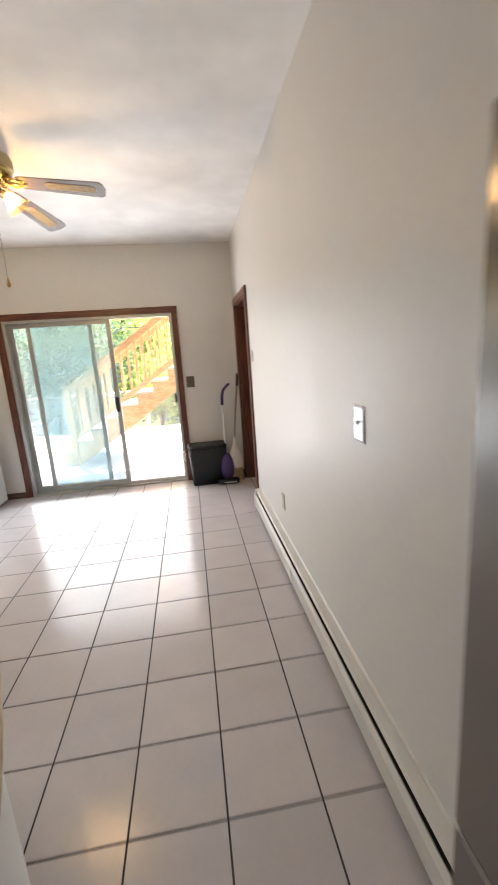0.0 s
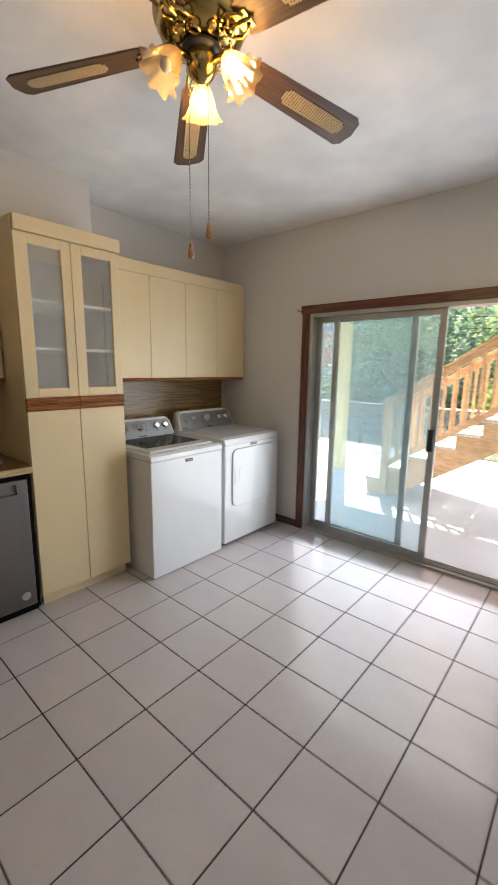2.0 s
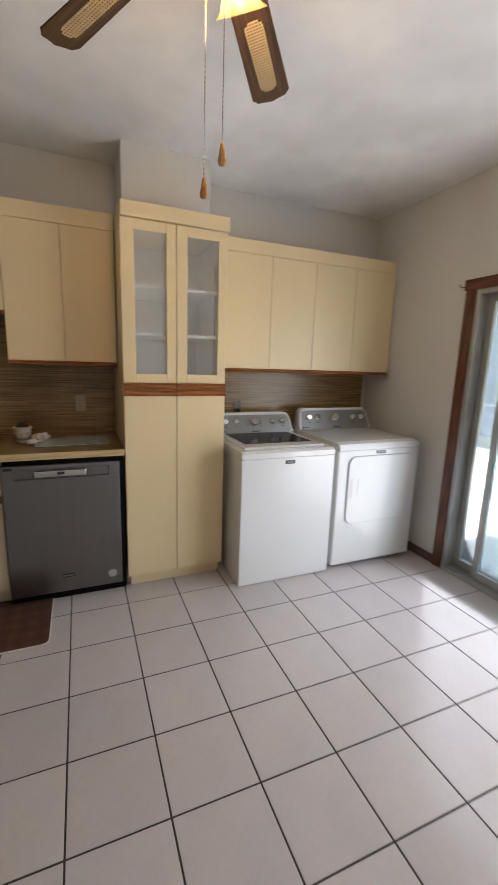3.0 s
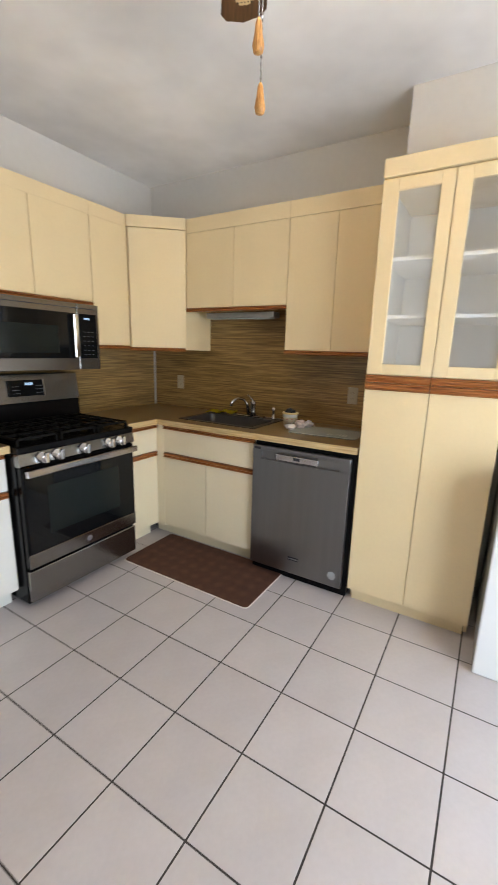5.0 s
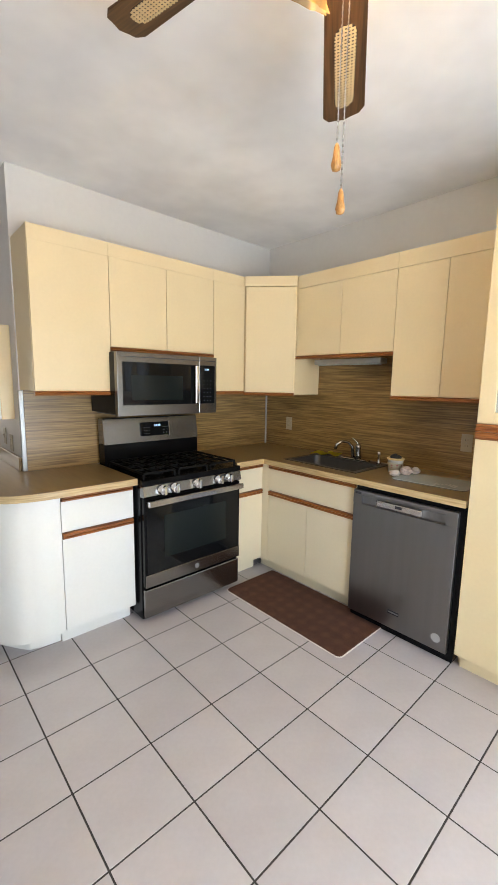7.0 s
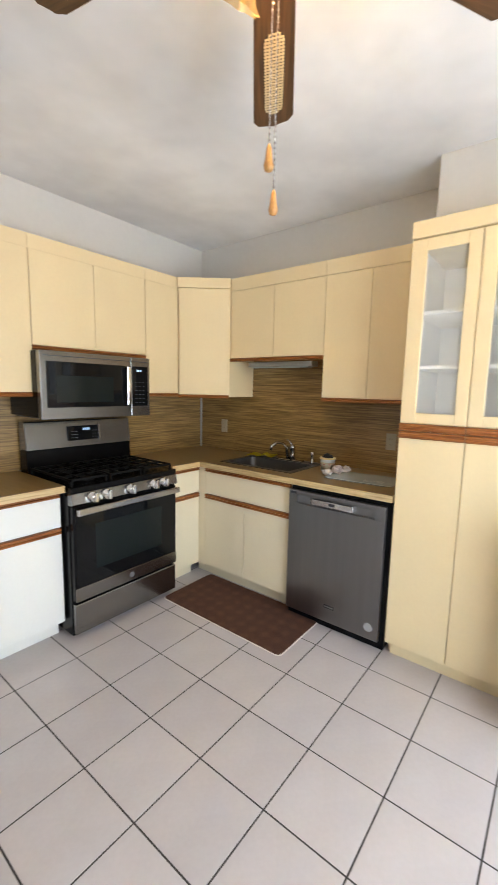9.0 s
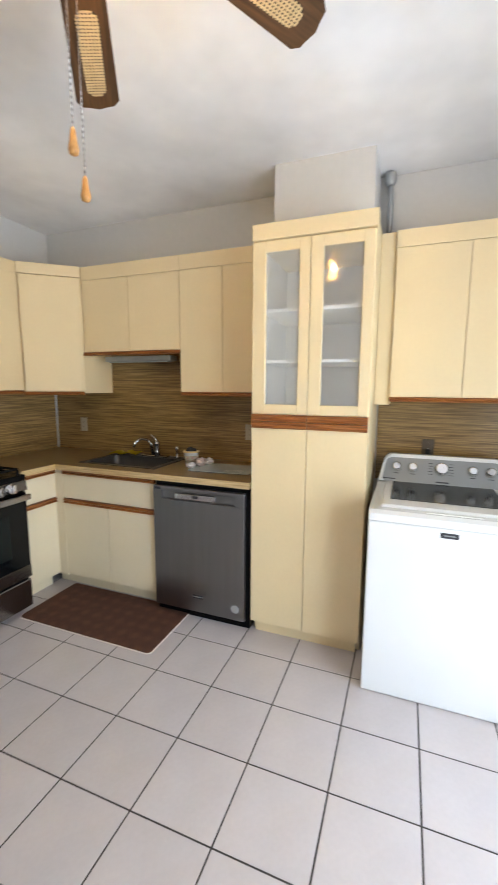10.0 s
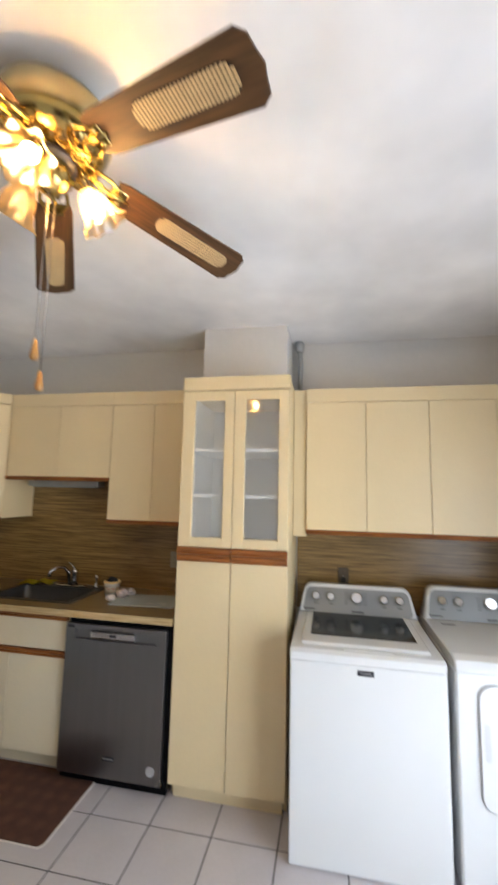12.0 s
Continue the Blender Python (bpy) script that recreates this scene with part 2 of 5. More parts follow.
M_hill = mat("far_woods", (0.08, 0.13, 0.09), 0.95, var=0.35, scale=0.15, fine=0.2, fine_scale=2)
M_yellow = mat("yellow_cloth", (0.62, 0.5, 0.03), 0.8, var=0.1, scale=20)
M_paper = mat("paper", (0.75, 0.7, 0.68), 0.8, var=0.05)
M_frost = mat("frosted_board", (0.42, 0.47, 0.45), 0.15, var=0.04)
# this film holds dust and an added bright haze from outdoors
M_glass = pane("window_glass", (0.88, 0.955, 0.975), 0.16, (0.66, 0.84, 0.92))
# pale film adds brightness to the dim cabinet inside, more on the left pane
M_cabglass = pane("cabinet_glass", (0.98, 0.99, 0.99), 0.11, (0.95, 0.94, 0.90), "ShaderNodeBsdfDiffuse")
M_cabhaze = pane("cabinet_glass_hazed", (0.98, 0.99, 0.99), 0.17, (0.93, 0.95, 0.92), "ShaderNodeBsdfDiffuse")
M_bulb = glowing("lit_bulb", (1.0, 0.72, 0.32), 10)
M_rag = mat("faded_red_paint", (0.42, 0.17, 0.15), 0.7, var=0.1)
M_led = glowing("display_digits", (0.45, 0.7, 1.0), 0.06)


def tile_material():
    """Glazed tile: a faint diamond in the gloss of each, and a shade of its own."""
    m = mat("floor_tile", (0.55, 0.515, 0.52), 0.22, var=0.035, scale=5, fine=0.02, fine_scale=50)
    n, l = m.node_tree.nodes, m.node_tree.links
    b = n["Principled BSDF"]
    base = b.inputs["Base Color"].links[0].from_socket
    info = n.new("ShaderNodeObjectInfo")
    r = n.new("ShaderNodeMapRange")
    r.inputs["To Min"].default_value, r.inputs["To Max"].default_value = 0.965, 1.035
    l.new(info.outputs["Random"], r.inputs["Value"])
    s = n.new("ShaderNodeVectorMath")
    s.operation = "SCALE"
    l.new(base, s.inputs[0]), l.new(r.outputs[0], s.inputs["Scale"])
    l.new(s.outputs[0], b.inputs["Base Color"])
    co = n.new("ShaderNodeTexCoord")
    ab = n.new("ShaderNodeVectorMath")
    ab.operation = "ABSOLUTE"
    l.new(co.outputs["Object"], ab.inputs[0])
    dot = n.new("ShaderNodeVectorMath")
    dot.operation = "DOT_PRODUCT"
    dot.inputs[1].default_value = (1, 1, 0)
    l.new(ab.outputs[0], dot.inputs[0])
    rough = n.new("ShaderNodeValToRGB")
    e = rough.color_ramp.elements
    e[0].position, e[0].color = 0.035, (0.265, 0.265, 0.265, 1)
    e[1].position, e[1].color = 0.075, (0.14, 0.14, 0.14, 1)
    for p, v in ((0.11, 0.14), (0.145, 0.25), (0.2, 0.19)):
        x = e.new(p)
        x.color = (v, v, v, 1)
    l.new(dot.outputs["Value"], rough.inputs[0])
    l.new(rough.outputs[0], b.inputs["Roughness"])
    return m


M_tile = tile_material()


def plaid():
    m = mat("plaid_rug", (0.086, 0.034, 0.019), 0.95, var=0.1, scale=20, fine=0.15, fine_scale=300, bump=0.4, bump_scale=400)
    n, l = m.node_tree.nodes, m.node_tree.links
    b = n["Principled BSDF"]
    base = b.inputs["Base Color"].links[0].from_socket
    co = n.new("ShaderNodeTexCoord")
    total = None
    for axis in ("X", "Y"):
        w = n.new("ShaderNodeTexWave")
        w.bands_direction = axis
        w.inputs["Scale"].default_value = 3.4
        w.inputs["Distortion"].default_value = 0.3
        l.new(co.outputs["Object"], w.inputs["Vector"])
        if total:
            ad = n.new("ShaderNodeMath")
            l.new(total, ad.inputs[0]), l.new(w.outputs["Fac"], ad.inputs[1])
            total = ad.outputs[0]
        else:
            total = w.outputs["Fac"]
    r = n.new("ShaderNodeMapRange")
    r.inputs["From Min"].default_value, r.inputs["From Max"].default_value = 0.9, 2
    r.inputs["To Min"].default_value, r.inputs["To Max"].default_value = 0.92, 1.25
    l.new(total, r.inputs["Value"])
    s = n.new("ShaderNodeVectorMath")
    s.operation = "SCALE"
    l.new(base, s.inputs[0]), l.new(r.outputs[0], s.inputs["Scale"])
    l.new(s.outputs[0], b.inputs["Base Color"])
    return m


M_mat = plaid()


# ---- shapes ----
def box(bm, x0, x1, y0, y1, z0, z1, bev=0.002, seg=1):
    made = bmesh.ops.create_cube(bm, size=1)["verts"]
    lo, hi = Vector((min(x0, x1), min(y0, y1), min(z0, z1))), Vector((max(x0, x1), max(y0, y1), max(z0, z1)))
    for v in made:
        v.co = Vector([lo[i] if v.co[i] < 0 else hi[i] for i in range(3)])
    if bev:
        edges = list({e for v in made for e in v.link_edges})
        bmesh.ops.bevel(bm, geom=edges, offset=min(bev, min(hi - lo) * 0.4), segments=seg, affect="EDGES", profile=0.5)
    return bm


def prism(bm, pts, axis, a, b, bev=0.0):
    """The outline pts, in the plane across axis, drawn out from a to b along it."""
    def at(p, c):
        return Vector((c, p[0], p[1])) if axis == "x" else Vector((p[0], c, p[1])) if axis == "y" else Vector((p[0], p[1], c))
    low, top = [bm.verts.new(at(p, a)) for p in pts], [bm.verts.new(at(p, b)) for p in pts]
    faces = [bm.faces.new(low), bm.faces.new(top[::-1])]
    for i in range(len(pts)):
        j = (i + 1) % len(pts)
        faces.append(bm.faces.new((low[i], top[i], top[j], low[j])))
    bmesh.ops.recalc_face_normals(bm, faces=faces)
    if bev:
        bmesh.ops.bevel(bm, geom=[e for f in faces[:2] for e in f.edges], offset=bev, segments=1, affect="EDGES")
    return bm


def lathe(bm, prof, n=24, at=(0, 0, 0), turn=None):
    """A round body from (radius, height) pairs, about z, then turned."""
    turn = turn or Matrix()
    rings = [[bm.verts.new(Vector(at) + turn.to_3x3() @ Vector((r * math.cos(2 * math.pi * k / n), r * math.sin(2 * math.pi * k / n), z))) for k in range(n)] for r, z in prof]
    for a, b in zip(rings, rings[1:]):
        for k in range(n):
            bm.faces.new((a[k], a[(k + 1) % n], b[(k + 1) % n], b[k])).smooth = True
    bm.faces.new(rings[0][::-1]), bm.faces.new(rings[-1])
    return bm


def tube(bm, pts, r, n=10):
    pts = [Vector(p) for p in pts]
    rings = []
    for i, p in enumerate(pts):
        d = (pts[min(i + 1, len(pts) - 1)] - pts[max(i - 1, 0)]).normalized()
        u = d.orthogonal().normalized() if not rings else (last - last.dot(d) * d).normalized()
        last = u
        w, rad = d.cross(u), r[i] if isinstance(r, (list, tuple)) else r
        rings.append([bm.verts.new(p + rad * (math.cos(2 * math.pi * k / n) * u + math.sin(2 * math.pi * k / n) * w)) for k in range(n)])
    for a, b in zip(rings, rings[1:]):
        for k in range(n):
            bm.faces.new((a[k], a[(k + 1) % n], b[(k + 1) % n], b[k])).smooth = True
    bm.faces.new(rings[0][::-1]), bm.faces.new(rings[-1])
    return bm


def rounded(w, h, r, n=6, cx=0.0, cy=0.0):
    """The outline of a w by h rectangle with round corners."""
    out = []
    for sx, sy, a0 in ((1, 1, 0), (-1, 1, 90), (-1, -1, 180), (1, -1, 270)):
        for k in range(n + 1):
            a = radians(a0 + 90 * k / n)
            out.append((cx + sx * (w / 2 - r) + r * math.cos(a), cy + sy * (h / 2 - r) + r * math.sin(a)))
    return out


def mesh_of(name, bm, material):
    me = bpy.data.meshes.new(name)
    bmesh.ops.recalc_face_normals(bm, faces=bm.faces[:])
    bm.to_mesh(me)
    bm.free()
    me.materials.append(material)
    return me


def part(name, bm, material, parent, label="", at=None):
    ob = new(name, mesh_of(name, bm, material))
    ob.parent = parent
    if at is not None:
        ob.matrix_basis = at
    return tagged(ob, label)


def thing(name, m, label, category, group="", kind=""):
    ob = new(name)
    ob.empty_display_size = 0.1
    ob.matrix_world = m
    return tagged(ob, label, category, group, kind)


def solo(name, bm, material, label="", category="", kind="", group=""):
    return tagged(new(name, mesh_of(name, bm, material)), label, category, group, kind)


def B(*a, **k):
    return box(bmesh.new(), *a, **k)


# ---- the room ----
WEST, SOUTH, NORTH, EAST, CEIL, STUB = -3.09, 0.56, 4.907, 0.56, 2.757, -0.93
T = 0.14
solo("wall_west", B(WEST - T, WEST, SOUTH - T, NORTH + T, 0, CEIL, bev=0), M_wall, "off-white painted plaster wall behind the sink and laundry", "wall", "structure")
solo("wall_south", B(WEST, STUB, SOUTH - T, SOUTH, 0, CEIL, bev=0), M_wall, "off-white painted plaster wall behind the gas range", "wall", "structure")
bm = B(WEST, -2.0, NORTH, NORTH + T, 0, CEIL, bev=0)
box(bm, -0.165, EAST + T, NORTH, NORTH + T, 0, CEIL, bev=0)
box(bm, -2.0, -0.165, NORTH, NORTH + T, 2.02, CEIL, bev=0)
solo("wall_north", bm, M_wall, "off-white painted wall round the sliding glass door", "wall", "structure")
D0, D1, DH = 3.90, 4.74, 2.04
bm = B(EAST, EAST + T, 0.56, D0, 0, CEIL, bev=0)
box(bm, EAST, EAST + T, D1, NORTH, 0, CEIL, bev=0)
box(bm, EAST, EAST + T, D0, D1, DH, CEIL, bev=0)
solo("wall_east", bm, M_wall, "off-white glossy painted plaster wall above the baseboard heater", "wall", "structure")
solo("wall_passage", B(STUB - T, STUB, -3.2, SOUTH - T, 0, CEIL, bev=0), M_wall, "off-white painted wall of the passage", "wall", "structure")
bm = B(EAST + T, 1.4, 0.56, 0.70, 0, CEIL, bev=0)
box(bm, 1.26, 1.4, -3.2, 0.56, 0, CEIL, bev=0)
solo("wall_recess", bm, M_wall, "off-white painted wall round the refrigerator", "wall", "structure")
solo("wall_behind", B(STUB - T, 1.4, -3.34, -3.2, 0, CEIL, bev=0), M_wall, "off-white painted wall at the passage end", "wall", "structure")
bm = B(EAST + T + 1.0, EAST + T + 1.1, D0 - 0.6, D1 + 0.6, 0, CEIL, bev=0)
box(bm, EAST + T, EAST + T + 1.0, D0 - 0.7, D0 - 0.6, 0, CEIL, bev=0)
box(bm, EAST + T, EAST + T + 1.0, D1 + 0.6, D1 + 0.7, 0, CEIL, bev=0)
solo("wall_closet", bm, M_wall, "painted walls of the dim room behind the brown doorway", "wall", "structure")


def ceiling():
    bm = bmesh.new()
    bm_x = [WEST - T + i * (1.8 + 3.3) / 40 for i in range(41)]
    bm_y = [-3.34 + i * (NORTH + T + 0.5 + 3.34) / 60 for i in range(61)]
    grid = [[bm.verts.new((x, y, CEIL + 0.006 * noise.noise(Vector((x, y, 0)) * 1.8))) for y in bm_y] for x in bm_x]
    for a, b in zip(grid, grid[1:]):
        for k in range(60):
            bm.faces.new((a[k], b[k], b[k + 1], a[k + 1])).smooth = True
    box(bm, WEST - T, 1.8, -3.34, NORTH + T + 0.5, CEIL + 0.03, CEIL + 0.2, bev=0)
    return solo("ceiling", bm, M_ceil, "uneven off-white plaster ceiling with faint grey smudges", "ceiling", "structure")


ceiling()
bm = B(-2.725, WEST, 2.70, 3.262, 2.30, CEIL + 0.005, bev=0.004)
solo("soffit", bm, M_wall, "boxed-in white plaster chase above the tall cabinet", "wall", "structure")
bm = B(WEST, -2.07, NORTH - 0.012, NORTH, 0, 0.07, bev=0.003)
box(bm, -0.10, EAST, NORTH - 0.012, NORTH, 0, 0.07, bev=0.003)
solo("baseboard", bm, M_basewood, "low brown wooden baseboard on the wall by the glass door", "baseboard", "structure")
# the grid of the floor tiles
X0, Y0, P = -0.047, 1.667, 0.3235


# ---- glass door to the patio ----
def sliding_door():
    d = thing("door_1", Matrix(), "sliding aluminium glass patio door standing half open, in brown wooden casing", "door", kind="structure")
    bm = prism(bmesh.new(), [(-2.07, NORTH - 0.022), (-2.0, NORTH - 0.014), (-2.0, NORTH), (-2.07, NORTH)], "z", 0, 2.083)
    part("casing", bm, M_trim, d, "dark reddish-brown wooden casing")
    bm = prism(bmesh.new(), [(-0.165, NORTH - 0.014), (-0.10, NORTH - 0.022), (-0.10, NORTH), (-0.165, NORTH)], "z", 0, 2.083)
    part("casing", bm, M_trim, d, "dark reddish-brown wooden casing")
    bm = B(-2.085, -0.095, NORTH - 0.026, NORTH, 2.017, 2.087, bev=0.004)
    part("casing_head", bm, M_trimx, d, "dark reddish-brown wooden head casing")
    part("hook", tube(bmesh.new(), [(-2.08, NORTH - 0.02, 2.04), (-2.10, NORTH - 0.04, 2.04), (-2.105, NORTH - 0.045, 2.06)], 0.004), M_bronze, d)
    bm = B(-2.0, -1.968, NORTH - 0.006, NORTH + 0.13, 0.02, 2.02)
    box(bm, -0.197, -0.165, NORTH - 0.006, NORTH + 0.13, 0.02, 2.02)
    box(bm, -1.968, -0.197, NORTH - 0.006, NORTH + 0.13, 1.985, 2.02)
    part("frame", bm, M_alu, d, "dull aluminium frame")
    bm = B(-2.0, -0.165, NORTH - 0.012, NORTH + 0.14, -0.02, 0.022)
    for y in (0.025, 0.06, 0.095):
        box(bm, -1.968, -0.197, NORTH + y - 0.004, NORTH + y + 0.004, 0.022, 0.036)
    part("sill_track", bm, M_alu, d, "worn aluminium sill track")

    def sash(name, x0, x1, y, label):
        bm = B(x0, x0 + 0.045, y - 0.014, y + 0.014, 0.037, 1.985)
        box(bm, x1 - 0.05, x1, y - 0.014, y + 0.014, 0.037, 1.985)
        box(bm, x0 + 0.045, x1 - 0.05, y - 0.014, y + 0.014, 0.037, 0.092)
        box(bm, x0 + 0.045, x1 - 0.05, y - 0.014, y + 0.014, 1.94, 1.985)
        s = part(name, bm, M_alu, d, label)
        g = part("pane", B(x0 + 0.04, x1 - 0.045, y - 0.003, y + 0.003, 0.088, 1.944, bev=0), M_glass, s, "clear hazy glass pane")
        g.visible_shadow = False
        return s

    sash("fixed_sash", -1.967, -1.075, NORTH + 0.098, "fixed aluminium glass sash")
    s = sash("sliding_sash", -1.775, -0.862, NORTH + 0.048, "sliding aluminium glass sash pushed open")
    part("handle", B(-0.915, -0.87, NORTH - 0.005, NORTH + 0.034, 0.93, 1.10, bev=0.006), M_darkp, s, "black pull handle")
    bm = B(-0.222, -0.198, NORTH + 0.02, NORTH + 0.07, 0.98, 1.08, bev=0.003)
    part("keeper", bm, M_darkp, d, "black latch keeper")
    return d


sliding_door()


def brown_doorway():
    d = thing("door_2", Matrix(), "open dark reddish-brown wooden doorway in the heater wall", "door", kind="structure")
    c = 0.07
    part("casing", B(EAST - 0.018, EAST, D0 - c, D0 + 0.005, 0, DH + c, bev=0.004), M_trim, d)
    part("casing", B(EAST - 0.018, EAST, D1 - 0.005, D1 + c, 0, DH + c, bev=0.004), M_trim, d)
    part("casing_head", B(EAST - 0.02, EAST, D0 + 0.005, D1 - 0.005, DH - 0.005, DH + c, bev=0.004), M_trimx, d)
    bm = B(EAST, EAST + T, D0 - 0.001, D0 + 0.02, 0, DH)
    part("jamb", bm, M_trim, d)
    part("jamb", B(EAST, EAST + T, D1 - 0.02, D1 + 0.001, 0, DH), M_trim, d)
    part("jamb_head", B(EAST, EAST + T, D0 + 0.02, D1 - 0.02, DH - 0.02, DH + 0.001), M_trimx, d)
    leaf = part("leaf", B(EAST + T + 0.01, EAST + T + 0.80, D1 - 0.06, D1 - 0.022, 0.012, DH - 0.024, bev=0.003), M_trim, d, "dark brown wooden door leaf swung open")
    return d


brown_doorway()


def heater():
    h = thing("baseboard_heater", pose(EAST, 3.72, 0), "long cream enamelled baseboard heater low on the wall", "heater")
    L = 3.12
    bm = prism(bmesh.new(), [(0, 0.02), (-0.012, 0.02), (-0.012, 0.19), (0, 0.2)], "y", -L, 0)
    part("back_plate", bm, M_heater, h)
    bm = prism(bmesh.new(), [(-0.062, 0.035), (-0.07, 0.035), (-0.07, 0.125), (-0.058, 0.148), (-0.053, 0.145), (-0.062, 0.122)], "y", -L + 0.03, -0.05)
    part("front_cover", bm, M_heater, h, "dented cream front cover")
    bm = prism(bmesh.new(), [(-0.012, 0.195), (-0.045, 0.188), (-0.052, 0.170), (-0.046, 0.168), (-0.040, 0.182), (-0.012, 0.188)], "y", -L + 0.03, -0.05)
    part("damper", bm, M_heater, h)
    bm = B(-0.05, -0.014, -L + 0.05, -0.07, 0.07, 0.12, bev=0)
    part("fin_core", bm, M_gap, h, "dark fins inside the slot")
    for y in (-0.05, -L):
        bm = prism(bmesh.new(), [(0, 0.015), (-0.074, 0.015), (-0.074, 0.13), (-0.055, 0.192), (0, 0.203)], "y", y, y + 0.05, bev=0.003)
        part("end_cap", bm, M_heater, h)
    bm = prism(bmesh.new(), [(-0.0705, 0.03), (-0.073, 0.03), (-0.073, 0.128), (-0.06, 0.15), (-0.057, 0.148), (-0.0705, 0.126)], "y", -1.45, -1.40)
    part("joint_strip", bm, M_heater, h)
    return h


heater()


# ---- kitchen cabinets: each in its own frame, x along its front, y into it, z up ----
def facing_east(y):
    return pose(0, y, 0, 0, 0, 90)


def pull(w, z, parent, x=0.0, front=-0.02, name="pull", h=0.034):
    """A strip of routed oak along the top of a door or drawer."""
    bm = prism(bmesh.new(), [(front, z), (front - 0.012, z + 0.004), (front - 0.012, z + 0.011), (front - 0.004, z + 0.016), (front - 0.012, z + 0.022), (front - 0.012, z + h - 0.004), (front - 0.006, z + h), (front + 0.018, z + h), (front + 0.018, z)], "x", x, x + w)
    return part(name, bm, M_oakx, parent, "red-brown routed oak pull")


def slab(name, x0, x1, z0, z1, parent, m, front=-0.02, label=""):
    return part(name, B(x0 + 0.0015, x1 - 0.0015, front, front + 0.018, z0, z1, bev=0.0008), m, parent, label)


def base_unit(m, w, label, doors=1, face=M_creamlow, depth=0.57, name="base_cabinet", group="base cabinets"):
    c = thing(name, m, label, "cabinet", group)
    if name == "sink_cabinet":
        bm = B(0, w, 0, depth, 0.10, 0.74, bev=0)
        for x0, x1, y0, y1 in ((0, w, 0, 0.03), (0, w, depth - 0.02, depth), (0, 0.02, 0.03, depth - 0.02), (w - 0.02, w, 0.03, depth - 0.02)):
            box(bm, x0, x1, y0, y1, 0.74, 0.903, bev=0)
    else:
        bm = B(0, w, 0, depth, 0.10, 0.903, bev=0)
    part("body", bm, face, c)
    part("toe_kick", B(0, w, 0.07, 0.085, 0, 0.105, bev=0), face, c)
    slab("drawer_front", 0, w, 0.697, 0.868, c, face)
    pull(w - 0.012, 0.868, c, 0.006)
    for k in range(doors):
        slab("door", w * k / doors, w * (k + 1) / doors, 0.115, 0.655, c, face)
    pull(w - 0.012, 0.655, c, 0.006)
    return c


# fronts of the range side lie at y 1.11, of the sink side at x -2.50
rng = lambda x: pose(x, 1.11, 0, 0, 0, 180)
snk = lambda y: pose(-2.52, y, 0, 0, 0, 90)
base_unit(rng(-0.965), 0.425, "base cabinet in daylit-white cream laminate with oak pulls between range and rounded end", face=M_white, depth=0.54)
base_unit(rng(-2.20), 0.30, "daylit pale cream base cabinet with oak pulls between range and corner", depth=0.54)
base_unit(snk(1.20), 0.783, "daylit pale cream sink cabinet with two doors and oak pulls", doors=2, name="sink_cabinet")
c = thing("corner_post", Matrix(), "daylit pale cream filler post in the inner corner of the base cabinets", "cabinet filler")
bm = B(-2.52, -2.50, 1.11, 1.20, 0.10, 0.903)
box(bm, -2.605, -2.59, 1.04, 1.20, 0, 0.10)
part("post", bm, M_creamlow, c)


def arc(cx, cy, r, a0, a1, n=14):
    return [(cx + r * math.cos(radians(a0 + (a1 - a0) * k / n)), cy + r * math.sin(radians(a0 + (a1 - a0) * k / n))) for k in range(n + 1)]


def bar_line(inset=0.0, steps=6):
    """The plan of the worktop's free edge from the range, round the corner and along the passage, set in by some metres."""
    keys = [Vector(p) for p in ((-1.1, 1.172), (-0.95, 1.172), (-0.81, 1.155), (-0.685, 1.09), (-0.53, 0.86), (-0.405, 0.60), (-0.32, 0.36), (-0.285, 0.08), (-0.28, -0.25), (-0.28, -0.7))]
    out = []
    for a, p, q, d in zip(keys, keys[1:], keys[2:], keys[3:]):
        for k in range(steps):
            t = k / steps
            out.append(0.5 * (2 * p + (q - a) * t + (2 * a - 5 * p + 4 * q - d) * t * t + (3 * p - a - 3 * q + d) * t ** 3))
    out.append(keys[-2])
    moved = []
    for k, p in enumerate(out):
        way = (out[min(k + 1, len(out) - 1)] - out[max(k - 1, 0)]).normalized()
        moved.append((p.x + way.y * inset, p.y - way.x * inset))
    return moved


def rounded_end():
    c = thing("rounded_base_cabinet", Matrix(), "base cabinet in daylit-white cream laminate with a large rounded corner", "cabinet", "base cabinets")

    def skin(inset, t, z0, z1):
        a, d = [[p for p in l if p[0] > -0.962] for l in (bar_line(inset), bar_line(inset + t))]
        a, d = [(-0.963, a[0][1])] + a, [(-0.963, d[0][1])] + d
        bm = bmesh.new()
        prism(bm, a + d[::-1], "z", z0, z1)
        bm.normal_update()
        for f in bm.faces:
            f.smooth = abs(f.normal.z) < 0.5
        for e in bm.edges:
            if e.calc_face_angle(0) > 0.6:
                e.smooth = False
        return bm
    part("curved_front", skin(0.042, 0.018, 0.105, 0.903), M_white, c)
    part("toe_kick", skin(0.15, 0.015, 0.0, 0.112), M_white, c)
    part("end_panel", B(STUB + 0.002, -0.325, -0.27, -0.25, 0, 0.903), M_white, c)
    return c


rounded_end()


